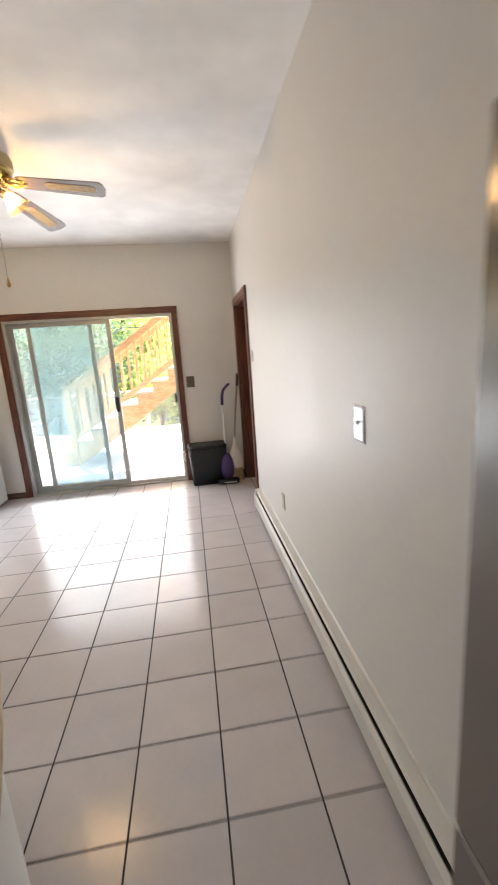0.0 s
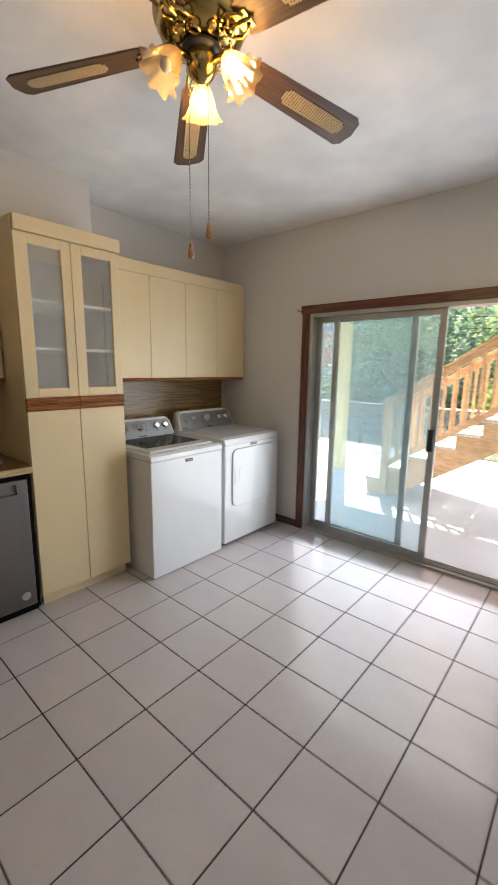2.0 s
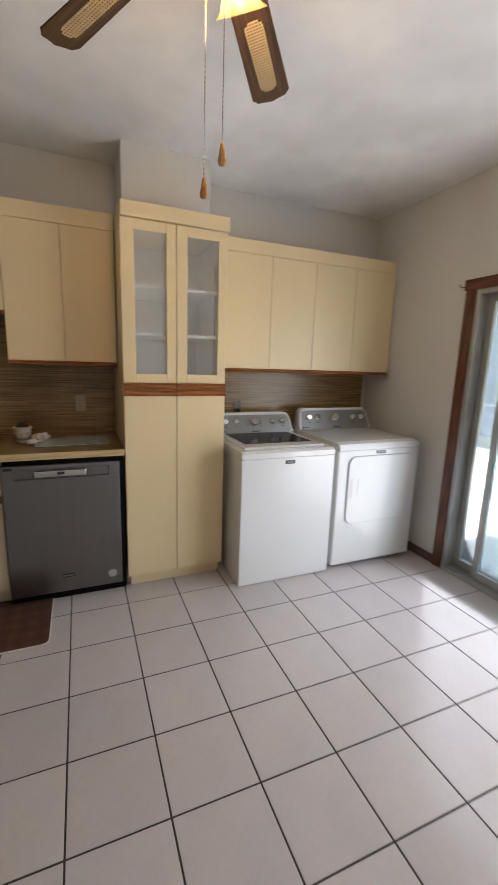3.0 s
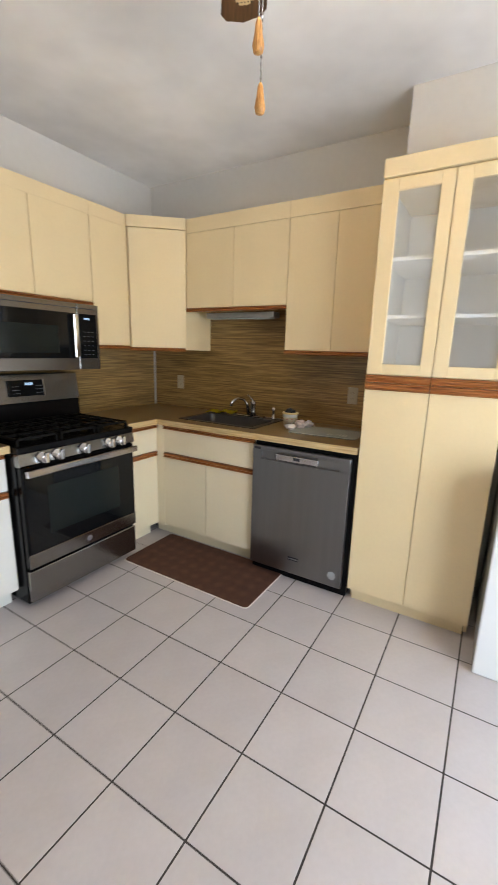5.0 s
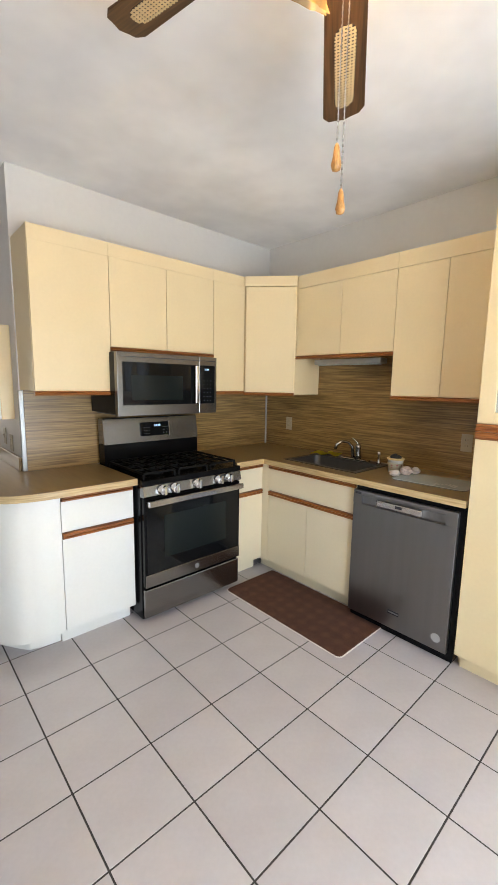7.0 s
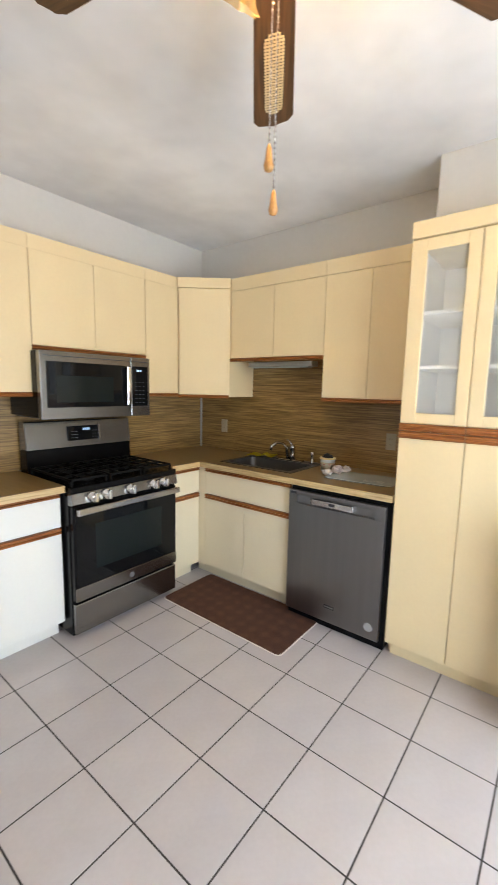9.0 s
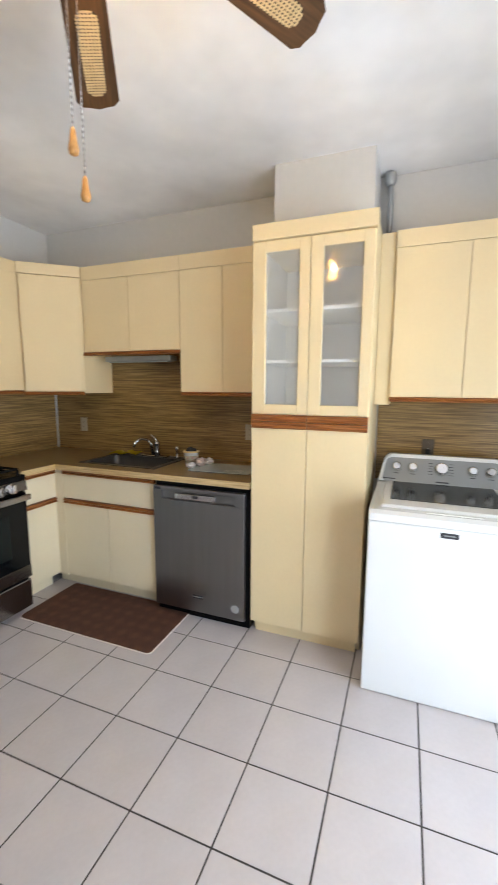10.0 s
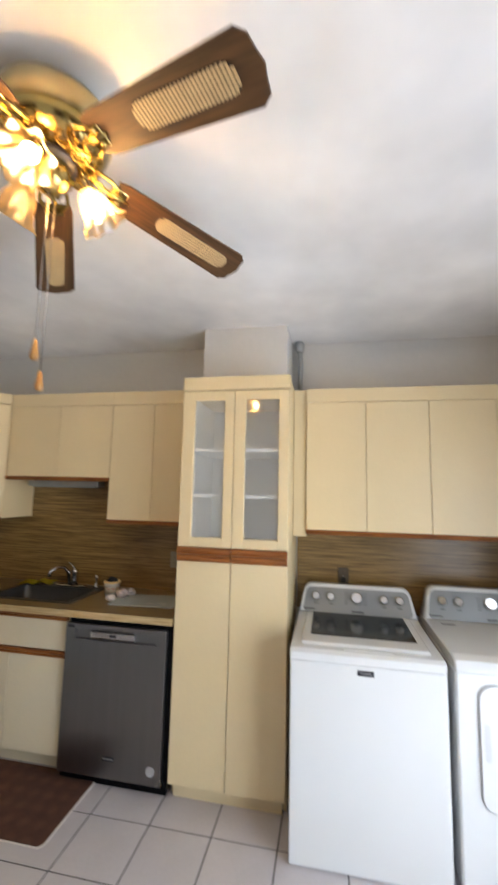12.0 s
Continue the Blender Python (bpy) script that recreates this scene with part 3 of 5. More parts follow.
def worktops():
    top, low = 0.945, 0.905
    w = thing("worktop_by_range", Matrix(), "brown laminate worktop with a pale edge and rounded corner", "worktop")
    line = [(-1.397, 1.172)] + bar_line()
    band = [(-1.397, 1.176)] + bar_line(-0.004)
    pts = line + [(STUB + 0.002, -0.25), (STUB + 0.002, SOUTH + 0.002), (-1.397, SOUTH + 0.002)]
    part("top", prism(bmesh.new(), pts, "z", low + 0.002, top), M_counter, w)
    part("edge_band", prism(bmesh.new(), band + line[::-1], "z", low, top - 0.001), M_edge, w, "pale wood-print edge")
    part("upstand", B(STUB + 0.002, STUB + 0.02, -0.25, SOUTH - 0.02, top, top + 0.09), M_counter, w)
    c = thing("worktop_by_sink", Matrix(), "brown wood-print laminate corner worktop round the sink", "worktop")
    bm = bmesh.new()
    box(bm, -3.088, -2.19, SOUTH + 0.002, 1.17, low + 0.002, top, bev=0)
    # the sink lies in a cut-out
    sx0, sx1, sy0, sy1 = -3.01, -2.60, 1.31, 1.90
    box(bm, -3.088, sx0, 1.17, 2.655, low + 0.002, top, bev=0)
    box(bm, sx1, -2.468, 1.17, 2.655, low + 0.002, top, bev=0)
    box(bm, sx0, sx1, 1.17, sy0, low + 0.002, top, bev=0)
    box(bm, sx0, sx1, sy1, 2.655, low + 0.002, top, bev=0)
    part("top", bm, M_counter, c)
    bm = B(-2.468, -2.464, 1.17, 2.655, low, top - 0.001, bev=0.001)
    box(bm, -2.464, -2.19, 1.17, 1.174, low, top - 0.001, bev=0.001)
    part("edge_band", bm, M_edge, c, "pale wood-print edge")
    s = thing("sink", Matrix(), "brushed steel single-bowl sink set in the worktop", "sink")
    bm = bmesh.new()
    ox0, ox1, oy0, oy1 = -3.03, -2.575, 1.28, 1.93
    rim = [(ox0, ox1, oy0, sy0 + 0.01), (ox0, ox1, sy1 - 0.01, oy1), (ox0, sx0 + 0.07, sy0 + 0.01, sy1 - 0.01), (sx1 - 0.01, ox1, sy0 + 0.01, sy1 - 0.01)]
    for r4 in rim:
        box(bm, *r4, top, top + 0.005, bev=0.001)
    part("rim", bm, M_bowl, s)
    bm = bmesh.new()
    a = rounded(sx1 - sx0 - 0.08, sy1 - sy0 - 0.02, 0.05, 5, (sx0 + sx1) / 2 + 0.03, (sy0 + sy1) / 2)
    b = rounded(sx1 - sx0 - 0.12, sy1 - sy0 - 0.06, 0.05, 5, (sx0 + sx1) / 2 + 0.03, (sy0 + sy1) / 2)
    ra, rb = [bm.verts.new((*p, top + 0.002)) for p in a], [bm.verts.new((*p, top - 0.17)) for p in b]
    for k in range(len(ra)):
        j = (k + 1) % len(ra)
        bm.faces.new((ra[k], ra[j], rb[j], rb[k])).smooth = True
    bm.faces.new(rb)
    part("bowl", bm, M_bowl, s)
    part("drain", lathe(bmesh.new(), [(0.04, 0), (0.04, 0.004), (0.012, 0.004)], 20, (-2.79, 1.6, top - 0.17)), M_chrome, s)
    f = thing("faucet", pose(-2.985, 1.66, top + 0.005), "chrome kitchen faucet with a curved spout behind the sink", "faucet")
    part("base_plate", B(-0.025, 0.025, -0.12, 0.12, 0, 0.012, bev=0.005), M_tap, f)
    part("spout", tube(bmesh.new(), [(0, -0.02, 0.01), (0.005, -0.03, 0.10), (0.03, -0.05, 0.135), (0.08, -0.075, 0.145), (0.12, -0.095, 0.12), (0.13, -0.10, 0.085)], [0.014, 0.012, 0.011, 0.011, 0.011, 0.012], 12), M_tap, f)
    part("body", lathe(bmesh.new(), [(0.024, 0), (0.02, 0.03), (0.02, 0.09), (0.023, 0.10), (0.015, 0.115), (0.003, 0.12)], 20, (0, 0.02, 0.01)), M_tap, f)
    part("lever", tube(bmesh.new(), [(0, 0.02, 0.12), (0.0, -0.005, 0.15), (0.01, -0.03, 0.17)], [0.008, 0.006, 0.007], 8), M_tap, f)
    d = thing("soap_dispenser", pose(-2.985, 1.86, top + 0.005), "small chrome soap dispenser beside the sink", "soap dispenser")
    part("pump", lathe(bmesh.new(), [(0.018, 0), (0.016, 0.01), (0.011, 0.02), (0.011, 0.06), (0.014, 0.065), (0.014, 0.09), (0.004, 0.093)], 16), M_chrome, d)


worktops()


def backsplashes():
    m = [("backsplash", B(WEST + 0.001, WEST + 0.008, SOUTH + 0.02, 2.655, 0.946, 1.76, bev=0), "brown horizontal wood-print backsplash panel behind the sink"),
         ("backsplash", B(WEST + 0.02, STUB - 0.022, SOUTH + 0.001, SOUTH + 0.008, 0.946, 1.76, bev=0), "brown horizontal wood-print backsplash panel behind the gas range"),
         ("backsplash", B(WEST + 0.001, WEST + 0.008, 3.31, NORTH - 0.03, 0.90, 1.425, bev=0), "brown horizontal wood-print backsplash panel behind the laundry machines")]
    for name, bm, label in m:
        part("panel", bm, M_splash, thing(name, Matrix(), label, "backsplash"))
    s = thing("corner_strip", Matrix(), "bright aluminium strip in the corner of the backsplash", "trim strip")
    part("strip", B(WEST + 0.001, WEST + 0.019, SOUTH + 0.001, SOUTH + 0.019, 0.946, 1.45, bev=0.003), M_alu, s)
    s = thing("corner_strip", Matrix(), "bright aluminium strip at the end of the backsplash by the passage", "trim strip")
    part("strip", B(STUB - 0.021, STUB + 0.006, SOUTH - 0.01, SOUTH + 0.012, 0.946, 1.458, bev=0.003), M_alu, s)


backsplashes()


def wall_unit(m, w, z0, label, doors=1, z1=2.268, strip=True, depth=0.305, name="wall_cabinet", splits=None, top=2.352, valance=True, gap=0.0025):
    """Hanging cabinet whose door fronts lie at local y -0.02; an oak strip runs under it."""
    c = thing(name, m, label, "cabinet", "wall cabinets")
    part("body", B(0, w, 0, depth, z0, top - 0.002, bev=0), M_cream, c)
    if valance:
        part("valance", B(0, w, -0.0203, 0, z1 + gap, top, bev=0.0004), M_cream, c)
    splits = splits or [w * k / doors for k in range(doors + 1)]
    for a, b in zip(splits, splits[1:]):
        slab("door", a, b, z0 + (0.0 if not strip else 0.002), z1, c, M_cream)
    if strip:
        bm = prism(bmesh.new(), [(-0.02, z0), (-0.028, z0 - 0.006), (-0.022, z0 - 0.013), (-0.028, z0 - 0.02), (-0.02, z0 - 0.026), (0.0, z0 - 0.026), (0.0, z0)], "x", 0.0, w)
        part("oak_strip", bm, M_oakx, c, "red-brown grooved oak strip")
    return c


up = lambda x: pose(x, 0.865, 0, 0, 0, 180)
wall_unit(up(-0.937), 0.448, 1.462, "cream laminate wall cabinet beside the microwave", z1=2.272, gap=0.0004)
wall_unit(up(-1.386), 0.804, 1.737, "short cream laminate wall cabinet above the microwave", doors=2, z1=2.272, gap=0.0004)
wall_unit(up(-2.191), 0.309, 1.462, "narrow cream laminate wall cabinet next to the corner", z1=2.272, gap=0.0004)


def corner_unit():
    c = thing("corner_wall_cabinet", Matrix(), "cream laminate corner wall cabinet with a diagonal door", "cabinet", "wall cabinets")
    ax, ay, bx, by = -2.502, 0.885, -2.768, 1.20
    pts = [(ax, SOUTH + 0.01), (ax, ay - 0.012), (bx, by - 0.003), (WEST + 0.01, by - 0.003), (WEST + 0.01, SOUTH + 0.01)]
    part("body", prism(bmesh.new(), pts, "z", 1.44, 2.35), M_cream, c)
    L = math.hypot(bx - ax, by - ay)
    m = pose(ax, ay, 0, 0, 0, math.degrees(math.atan2(by - ay, bx - ax)))
    f = part("door", B(0.012, L - 0.014, -0.019, -0.003, 1.455, 2.272), M_cream, c, at=m)
    part("valance", B(0.0, L, -0.022, 0.002, 2.276, 2.352), M_cream, c, at=m)
    part("oak_strip", prism(bmesh.new(), [(-0.019, 1.453), (-0.026, 1.447), (-0.02, 1.44), (-0.026, 1.434), (-0.019, 1.428), (0.0, 1.428), (0.0, 1.453)], "x", 0.004, L - 0.004), M_oakx, c, at=m)
    return c


corner_unit()
uw = lambda y: pose(-2.79, y, 0, 0, 0, 90)
wall_unit(uw(1.203), 0.827, 1.745, "short cream laminate wall cabinet above the sink", doors=2, z1=2.255)
wall_unit(uw(2.031), 0.622, 1.46, "cream laminate wall cabinet beside the tall cabinet", z1=2.255, splits=[0, 0.315, 0.622])
c = wall_unit(uw(3.386), 1.486, 1.445, "cream laminate wall cabinet with four doors above the washer and dryer", splits=[0, 0.365, 0.735, 1.108, 1.486], z1=2.245, top=2.335)
c = thing("cabinet_filler", Matrix(), "cream laminate filler panel between the tall cabinet and the laundry cabinets", "cabinet filler")
part("panel", B(-2.81, -2.79, 3.3035, 3.3845, 1.40, 2.335), M_cream, c)
part("side_panel", B(-3.08, -2.81, 3.366, 3.384, 1.40, 2.333, bev=0), M_cream, c)
c = thing("cabinet_filler", Matrix(), "cream laminate filler strip beside the glass-door wall", "cabinet filler")
part("panel", B(-2.81, -2.795, 4.873, NORTH - 0.001, 1.445, 2.333), M_cream, c)
l = thing("under_cabinet_lamp", pose(-2.93, 1.30, 0), "slim unlit grey metal lamp under the cabinet above the sink", "lamp")
part("housing", B(-0.05, 0.05, 0, 0.58, 1.68, 1.719, bev=0.005), M_alu, l)
part("diffuser", B(-0.03, 0.04, 0.03, 0.55, 1.672, 1.6795, bev=0.003), M_frost, l)


def tall_unit():
    c = thing("tall_cabinet", pose(-2.50, 2.66, 0, 0, 0, 90), "tall cream laminate cabinet with glass upper doors and oak pulls", "cabinet")
    w, d = 0.642, 0.585
    for x in (0, w - 0.018):
        bm = B(x, x + 0.018, 0, d, 0.072, 2.35)
        box(bm, x, x + 0.018, 0.055, d, 0.0, 0.073, bev=0)
        part("side_panel", bm, M_cream, c)
    part("body", B(0.018, w - 0.018, 0.002, d, 0.09, 1.345, bev=0), M_cream, c)
    part("back", B(0.018, w - 0.018, d - 0.012, d, 1.345, 2.26, bev=0), M_inside, c)
    part("top", B(0.018, w - 0.018, 0.0, d, 2.255, 2.275, bev=0), M_cream, c)
    bm = B(0.0185, 0.026, 0.004, d - 0.013, 1.346, 2.254, bev=0)
    part("lining", bm, M_inside, c)
    part("lining", B(w - 0.026, w - 0.0185, 0.004, d - 0.013, 1.346, 2.254, bev=0), M_inside, c)
    part("divider", B(w / 2 - 0.012, w / 2 + 0.012, 0.001, 0.02, 1.346, 2.254, bev=0), M_cream, c)
    for z in (1.63, 1.905):
        part("shelf", B(0.027, w - 0.027, 0.03, d - 0.014, z, z + 0.018), M_inside, c)
    for x in (0.03, w - 0.04):
        part("shelf_rail", B(x, x + 0.01, 0.12, 0.128, 1.36, 2.1, bev=0), M_alu, c)
    part("toe_kick", B(0.02, w - 0.02, 0.026, 0.041, 0, 0.09, bev=0), M_cream, c)
    part("crown", B(0.004, w + 0.008, -0.036, 0.03, 2.268, 2.348, bev=0.003), M_cream, c)
    for k in (0, 1):
        x0, x1 = k * w / 2 + 0.002, (k + 1) * w / 2 - 0.002
        slab("door", x0 - 0.0015, x1 + 0.0015, 0.084, 1.268, c, M_cream)
        for z, sgn in ((1.268, 0), (1.308, 1)):
            bm = prism(bmesh.new(), [(-0.002, z), (-0.03, z), (-0.034, z + 0.006), (-0.026, z + 0.014), (-0.026, z + 0.024), (-0.034, z + 0.031), (-0.03, z + 0.037), (-0.002, z + 0.037)], "x", x0, x1)
            part("pull", bm, M_oakx, c, "red-brown routed oak pull")
        g0, g1 = (0.077, 0.262) if k == 0 else (0.388, 0.585)
        bm = B(x0, g0, -0.02, -0.001, 1.347, 2.264)
        box(bm, g1, x1, -0.02, -0.001, 1.347, 2.264)
        box(bm, g0, g1, -0.02, -0.001, 1.347, 1.402)
        box(bm, g0, g1, -0.02, -0.001, 2.208, 2.264)
        f = part("glass_door", bm, M_cream, c, "cream door frame with a glass pane")
        part("pane", B(g0 - 0.004, g1 + 0.004, -0.010, -0.007, 1.398, 2.212, bev=0), M_cabglass if k else M_cabhaze, f).visible_shadow = False
    return c


tall_unit()


# ---- appliances ----
def gas_range():
    c = thing("gas_range", pose(-1.405, 1.19, 0, 0, 0, 180), "stainless steel and black freestanding gas range with five knobs", "stove")
    w = 0.775
    bm = B(0, w, 0, 0.58, 0.03, 0.90, bev=0.003)
    part("body", bm, M_black, c, "black enamelled body")
    for x in (0.05, w - 0.05):
        part("foot", lathe(bmesh.new(), [(0.02, 0), (0.02, 0.03)], 12, (x, 0.06, 0)), M_rubber, c)
    part("drawer", B(0.006, w - 0.006, -0.03, 0.0, 0.045, 0.232, bev=0.006, seg=2), M_steel, c, "stainless storage drawer")
    d = part("oven_door", B(0.006, w - 0.006, -0.035, 0, 0.25, 0.825, bev=0.005, seg=2), M_black, c)
    part("door_glass", B(0.02, w - 0.02, -0.039, -0.034, 0.335, 0.80, bev=0.002), M_bglass, d, "black glass oven window")
    part("inner_window", B(0.14, w - 0.14, -0.0405, -0.0385, 0.42, 0.70, bev=0.0005), M_smoke, d)
    part("lower_band", B(0.008, w - 0.008, -0.041, -0.034, 0.252, 0.333, bev=0.002), M_steel, d, "stainless band with a round badge")
    part("badge", lathe(bmesh.new(), [(0.018, 0), (0.018, 0.001), (0.014, 0.0015)], 20, (w / 2, -0.041, 0.292), Matrix.Rotation(radians(90), 4, "X")), M_seam2, d)
    h = part("handle", B(0.012, w - 0.012, -0.088, -0.066, 0.778, 0.817, bev=0.006, seg=2), M_bright, d, "wide stainless handle")
    for x in (0.02, w - 0.045):
        part("bracket", B(x, x + 0.025, -0.07, -0.034, 0.785, 0.812, bev=0.003), M_steel, h)
    bm = prism(bmesh.new(), [(-0.035, 0.830), (-0.045, 0.838), (-0.033, 0.898), (0.01, 0.898), (0.01, 0.830)], "x", 0.0, w, bev=0.002)
    p = part("control_panel", bm, M_steel, c, "stainless knob panel")
    turn = Matrix.Rotation(radians(101), 4, "X")
    for x in (0.125, 0.215, 0.385, 0.565, 0.65):
        k = part("knob", lathe(bmesh.new(), [(0.032, 0), (0.032, 0.006), (0.028, 0.009), (0.026, 0.034), (0.021, 0.038)], 20, (x, -0.04, 0.867), turn), M_chrome, p, "round metal knob")
        part("grip", B(x - 0.010, x + 0.010, -0.094, -0.072, 0.842, 0.896, bev=0.003), M_chrome, k)
    part("cooktop", B(0, w, -0.034, 0.52, 0.900, 0.935, bev=0.005, seg=2), M_black, c, "black enamelled cooktop")
    for x, y, r in ((0.17, 0.13, 0.045), (0.17, 0.38, 0.035), (0.6, 0.13, 0.045), (0.6, 0.38, 0.03), (0.385, 0.25, 0.04)):
        b = part("burner", lathe(bmesh.new(), [(r + 0.015, 0.935), (r + 0.012, 0.945), (r, 0.947), (r, 0.957), (r - 0.008, 0.96)], 20, (x, y, 0)), M_iron, c)
    for gx in (0.02, 0.272, 0.524):
        bm = bmesh.new()
        gw = 0.232
        for x in (gx, gx + gw - 0.012):
            box(bm, x, x + 0.012, 0.0, 0.50, 0.962, 0.976, bev=0.003)
        for x in (gx + 0.07, gx + gw - 0.082):
            box(bm, x, x + 0.010, 0.012, 0.488, 0.966, 0.977, bev=0.002)
        for y in (0.0, 0.12, 0.245, 0.37, 0.488):
            box(bm, gx, gx + gw, y, y + 0.012, 0.962, 0.976, bev=0.003)
        for x in (gx, gx + gw - 0.012):
            for y in (0.0, 0.488):
                box(bm, x, x + 0.012, y, y + 0.012, 0.935, 0.964, bev=0)
        part("grate", bm, M_iron, c, "black cast-iron grate")
    bm = prism(bmesh.new(), [(0.50, 0.93), (0.505, 1.085), (0.515, 1.085), (0.60, 1.085), (0.60, 0.93)], "x", 0.0, w, bev=0.002)
    part("backguard", bm, M_black, c)
    bm = prism(bmesh.new(), [(0.498, 1.088), (0.520, 1.262), (0.535, 1.268), (0.60, 1.268), (0.60, 1.088)], "x", 0.0, w, bev=0.003)
    g = part("backguard_panel", bm, M_steel, c, "tilted stainless panel")
    tilt = Matrix.Translation((0, 0.505, 1.178)) @ Matrix.Rotation(math.atan2(0.022, 0.174) * -1, 4, "X")
    part("display", B(0.275, 0.51, -0.006, 0.004, -0.05, 0.05, bev=0.002), M_bglass, g, "black touch display", at=tilt)
    part("display_trim", B(0.506, 0.514, -0.008, 0.004, -0.055, 0.055, bev=0.001), M_chrome, g, at=tilt)
    bm = bmesh.new()
    for k, x in enumerate((0.385, 0.398, 0.413, 0.426)):
        box(bm, x, x + 0.008, -0.0068, -0.006, 0.018, 0.034, bev=0)
    part("digits", bm, M_led, g, "lit clock digits", at=tilt)
    bm = bmesh.new()
    for i in range(5):
        for j in range(3):
            for x0 in (0.30, 0.455):
                if i < 4:
                    box(bm, x0 + i * 0.013, x0 + i * 0.013 + 0.005, -0.0066, -0.006, -0.034 + j * 0.022, -0.030 + j * 0.022, bev=0)
    part("key_marks", bm, M_greyp, g, at=tilt)["kind"] = "stuff"
    return c


gas_range()


def microwave():
    c = thing("microwave", pose(-1.372, 0.968, 0, 0, 0, 180), "stainless over-the-range microwave with a black window and bar handle", "microwave")
    w, z0, z1 = 0.765, 1.305, 1.705
    part("body", B(0, w, 0.02, 0.398, z0 + 0.012, z1, bev=0.003), M_black, c)
    part("underside", B(0.02, w - 0.02, 0.03, 0.37, z0 + 0.004, z0 + 0.012, bev=0), M_darkp, c)
    door = part("door", B(0, 0.605, -0.025, 0.019, z0, z1, bev=0.004, seg=2), M_steel, c, "stainless door")
    part("door_glass", B(0.035, 0.60, -0.028, -0.024, z0 + 0.07, z1 - 0.06, bev=0.002), M_bglass, door, "black glass window")
    part("inner_window", B(0.09, 0.47, -0.0292, -0.0275, z0 + 0.10, z1 - 0.14, bev=0.0005), M_smoke, door)
    hd = part("handle", B(0.556, 0.588, -0.062, -0.045, z0 + 0.075, z1 - 0.065, bev=0.007, seg=2), M_chrome, door, "bright bar handle")
    for z in (z0 + 0.09, z1 - 0.10):
        part("bracket", B(0.564, 0.58, -0.046, -0.024, z, z + 0.02, bev=0.002), M_steel, hd)
    p = part("control_side", B(0.608, w, -0.025, 0.019, z0, z1, bev=0.004, seg=2), M_steel, c)
    part("control_glass", B(0.618, w - 0.02, -0.028, -0.024, z0 + 0.07, z1 - 0.06, bev=0.002), M_bglass, p, "black control panel")
    bm = bmesh.new()
    for x in (0.655, 0.664, 0.676, 0.685):
        box(bm, x, x + 0.006, -0.0286, -0.028, z1 - 0.095, z1 - 0.082, bev=0)
    part("digits", bm, M_led, p, "lit clock digits")
    bm = bmesh.new()
    for i in range(3):
        for j in range(6):
            box(bm, 0.645 + i * 0.03, 0.653 + i * 0.03, -0.0286, -0.028, z0 + 0.09 + j * 0.028, z0 + 0.094 + j * 0.028, bev=0)
    part("key_marks", bm, M_seam2, p)["kind"] = "stuff"
    part("vent_grille", B(0.02, w - 0.02, -0.0262, -0.025, z1 - 0.03, z1 - 0.026, bev=0), M_darkp, c)
    return c


microwave()


def dishwasher():
    c = thing("dishwasher", pose(-2.475, 1.99, 0, 0, 0, 90), "dark slate-steel dishwasher with a recessed pocket handle", "dishwasher")
    w = 0.632
    part("body", B(0.004, w + 0.028, 0.025, 0.56, 0.02, 0.903, bev=0), M_black, c)
    part("kick", B(0.01, w + 0.02, 0.04, 0.055, 0.0, 0.06, bev=0), M_black, c)
    bm = B(0, w, -0.005, 0.024, 0.062, 0.79, bev=0.004, seg=2)
    box(bm, 0, w, -0.005, 0.024, 0.845, 0.872, bev=0.003)
    box(bm, 0, 0.06, -0.005, 0.024, 0.788, 0.848, bev=0)
    box(bm, w - 0.06, w, -0.005, 0.024, 0.788, 0.848, bev=0)
    d = part("door", bm, M_slate, c)
    part("pocket", B(0.06, w - 0.06, 0.012, 0.022, 0.789, 0.846, bev=0), M_slate, d)
    part("pocket_lip", B(0.16, w - 0.19, -0.010, 0.012, 0.798, 0.836, bev=0.006, seg=2), M_chrome, d, "bright pocket handle lip")
    part("pocket_mark", B(0.285, 0.325, -0.0118, -0.0102, 0.812, 0.828, bev=0), M_darkp, d)
    part("badge", B(w / 2 - 0.035, w / 2 + 0.035, -0.0065, -0.005, 0.155, 0.178, bev=0), M_darkp, d)
    part("badge_rim", B(w / 2 - 0.031, w / 2 + 0.031, -0.0075, -0.0065, 0.162, 0.170, bev=0), M_greyp, d)
    part("corner_print", B(0.012, 0.055, -0.0055, -0.005, 0.848, 0.864, bev=0), M_darkp, d)
    part("sticker", lathe(bmesh.new(), [(0.026, 0), (0.026, 0.001)], 24, (w - 0.06, -0.005, 0.135), Matrix.Rotation(radians(90), 4, "X")), M_palep, d, "round pale sticker")
    return c


dishwasher()


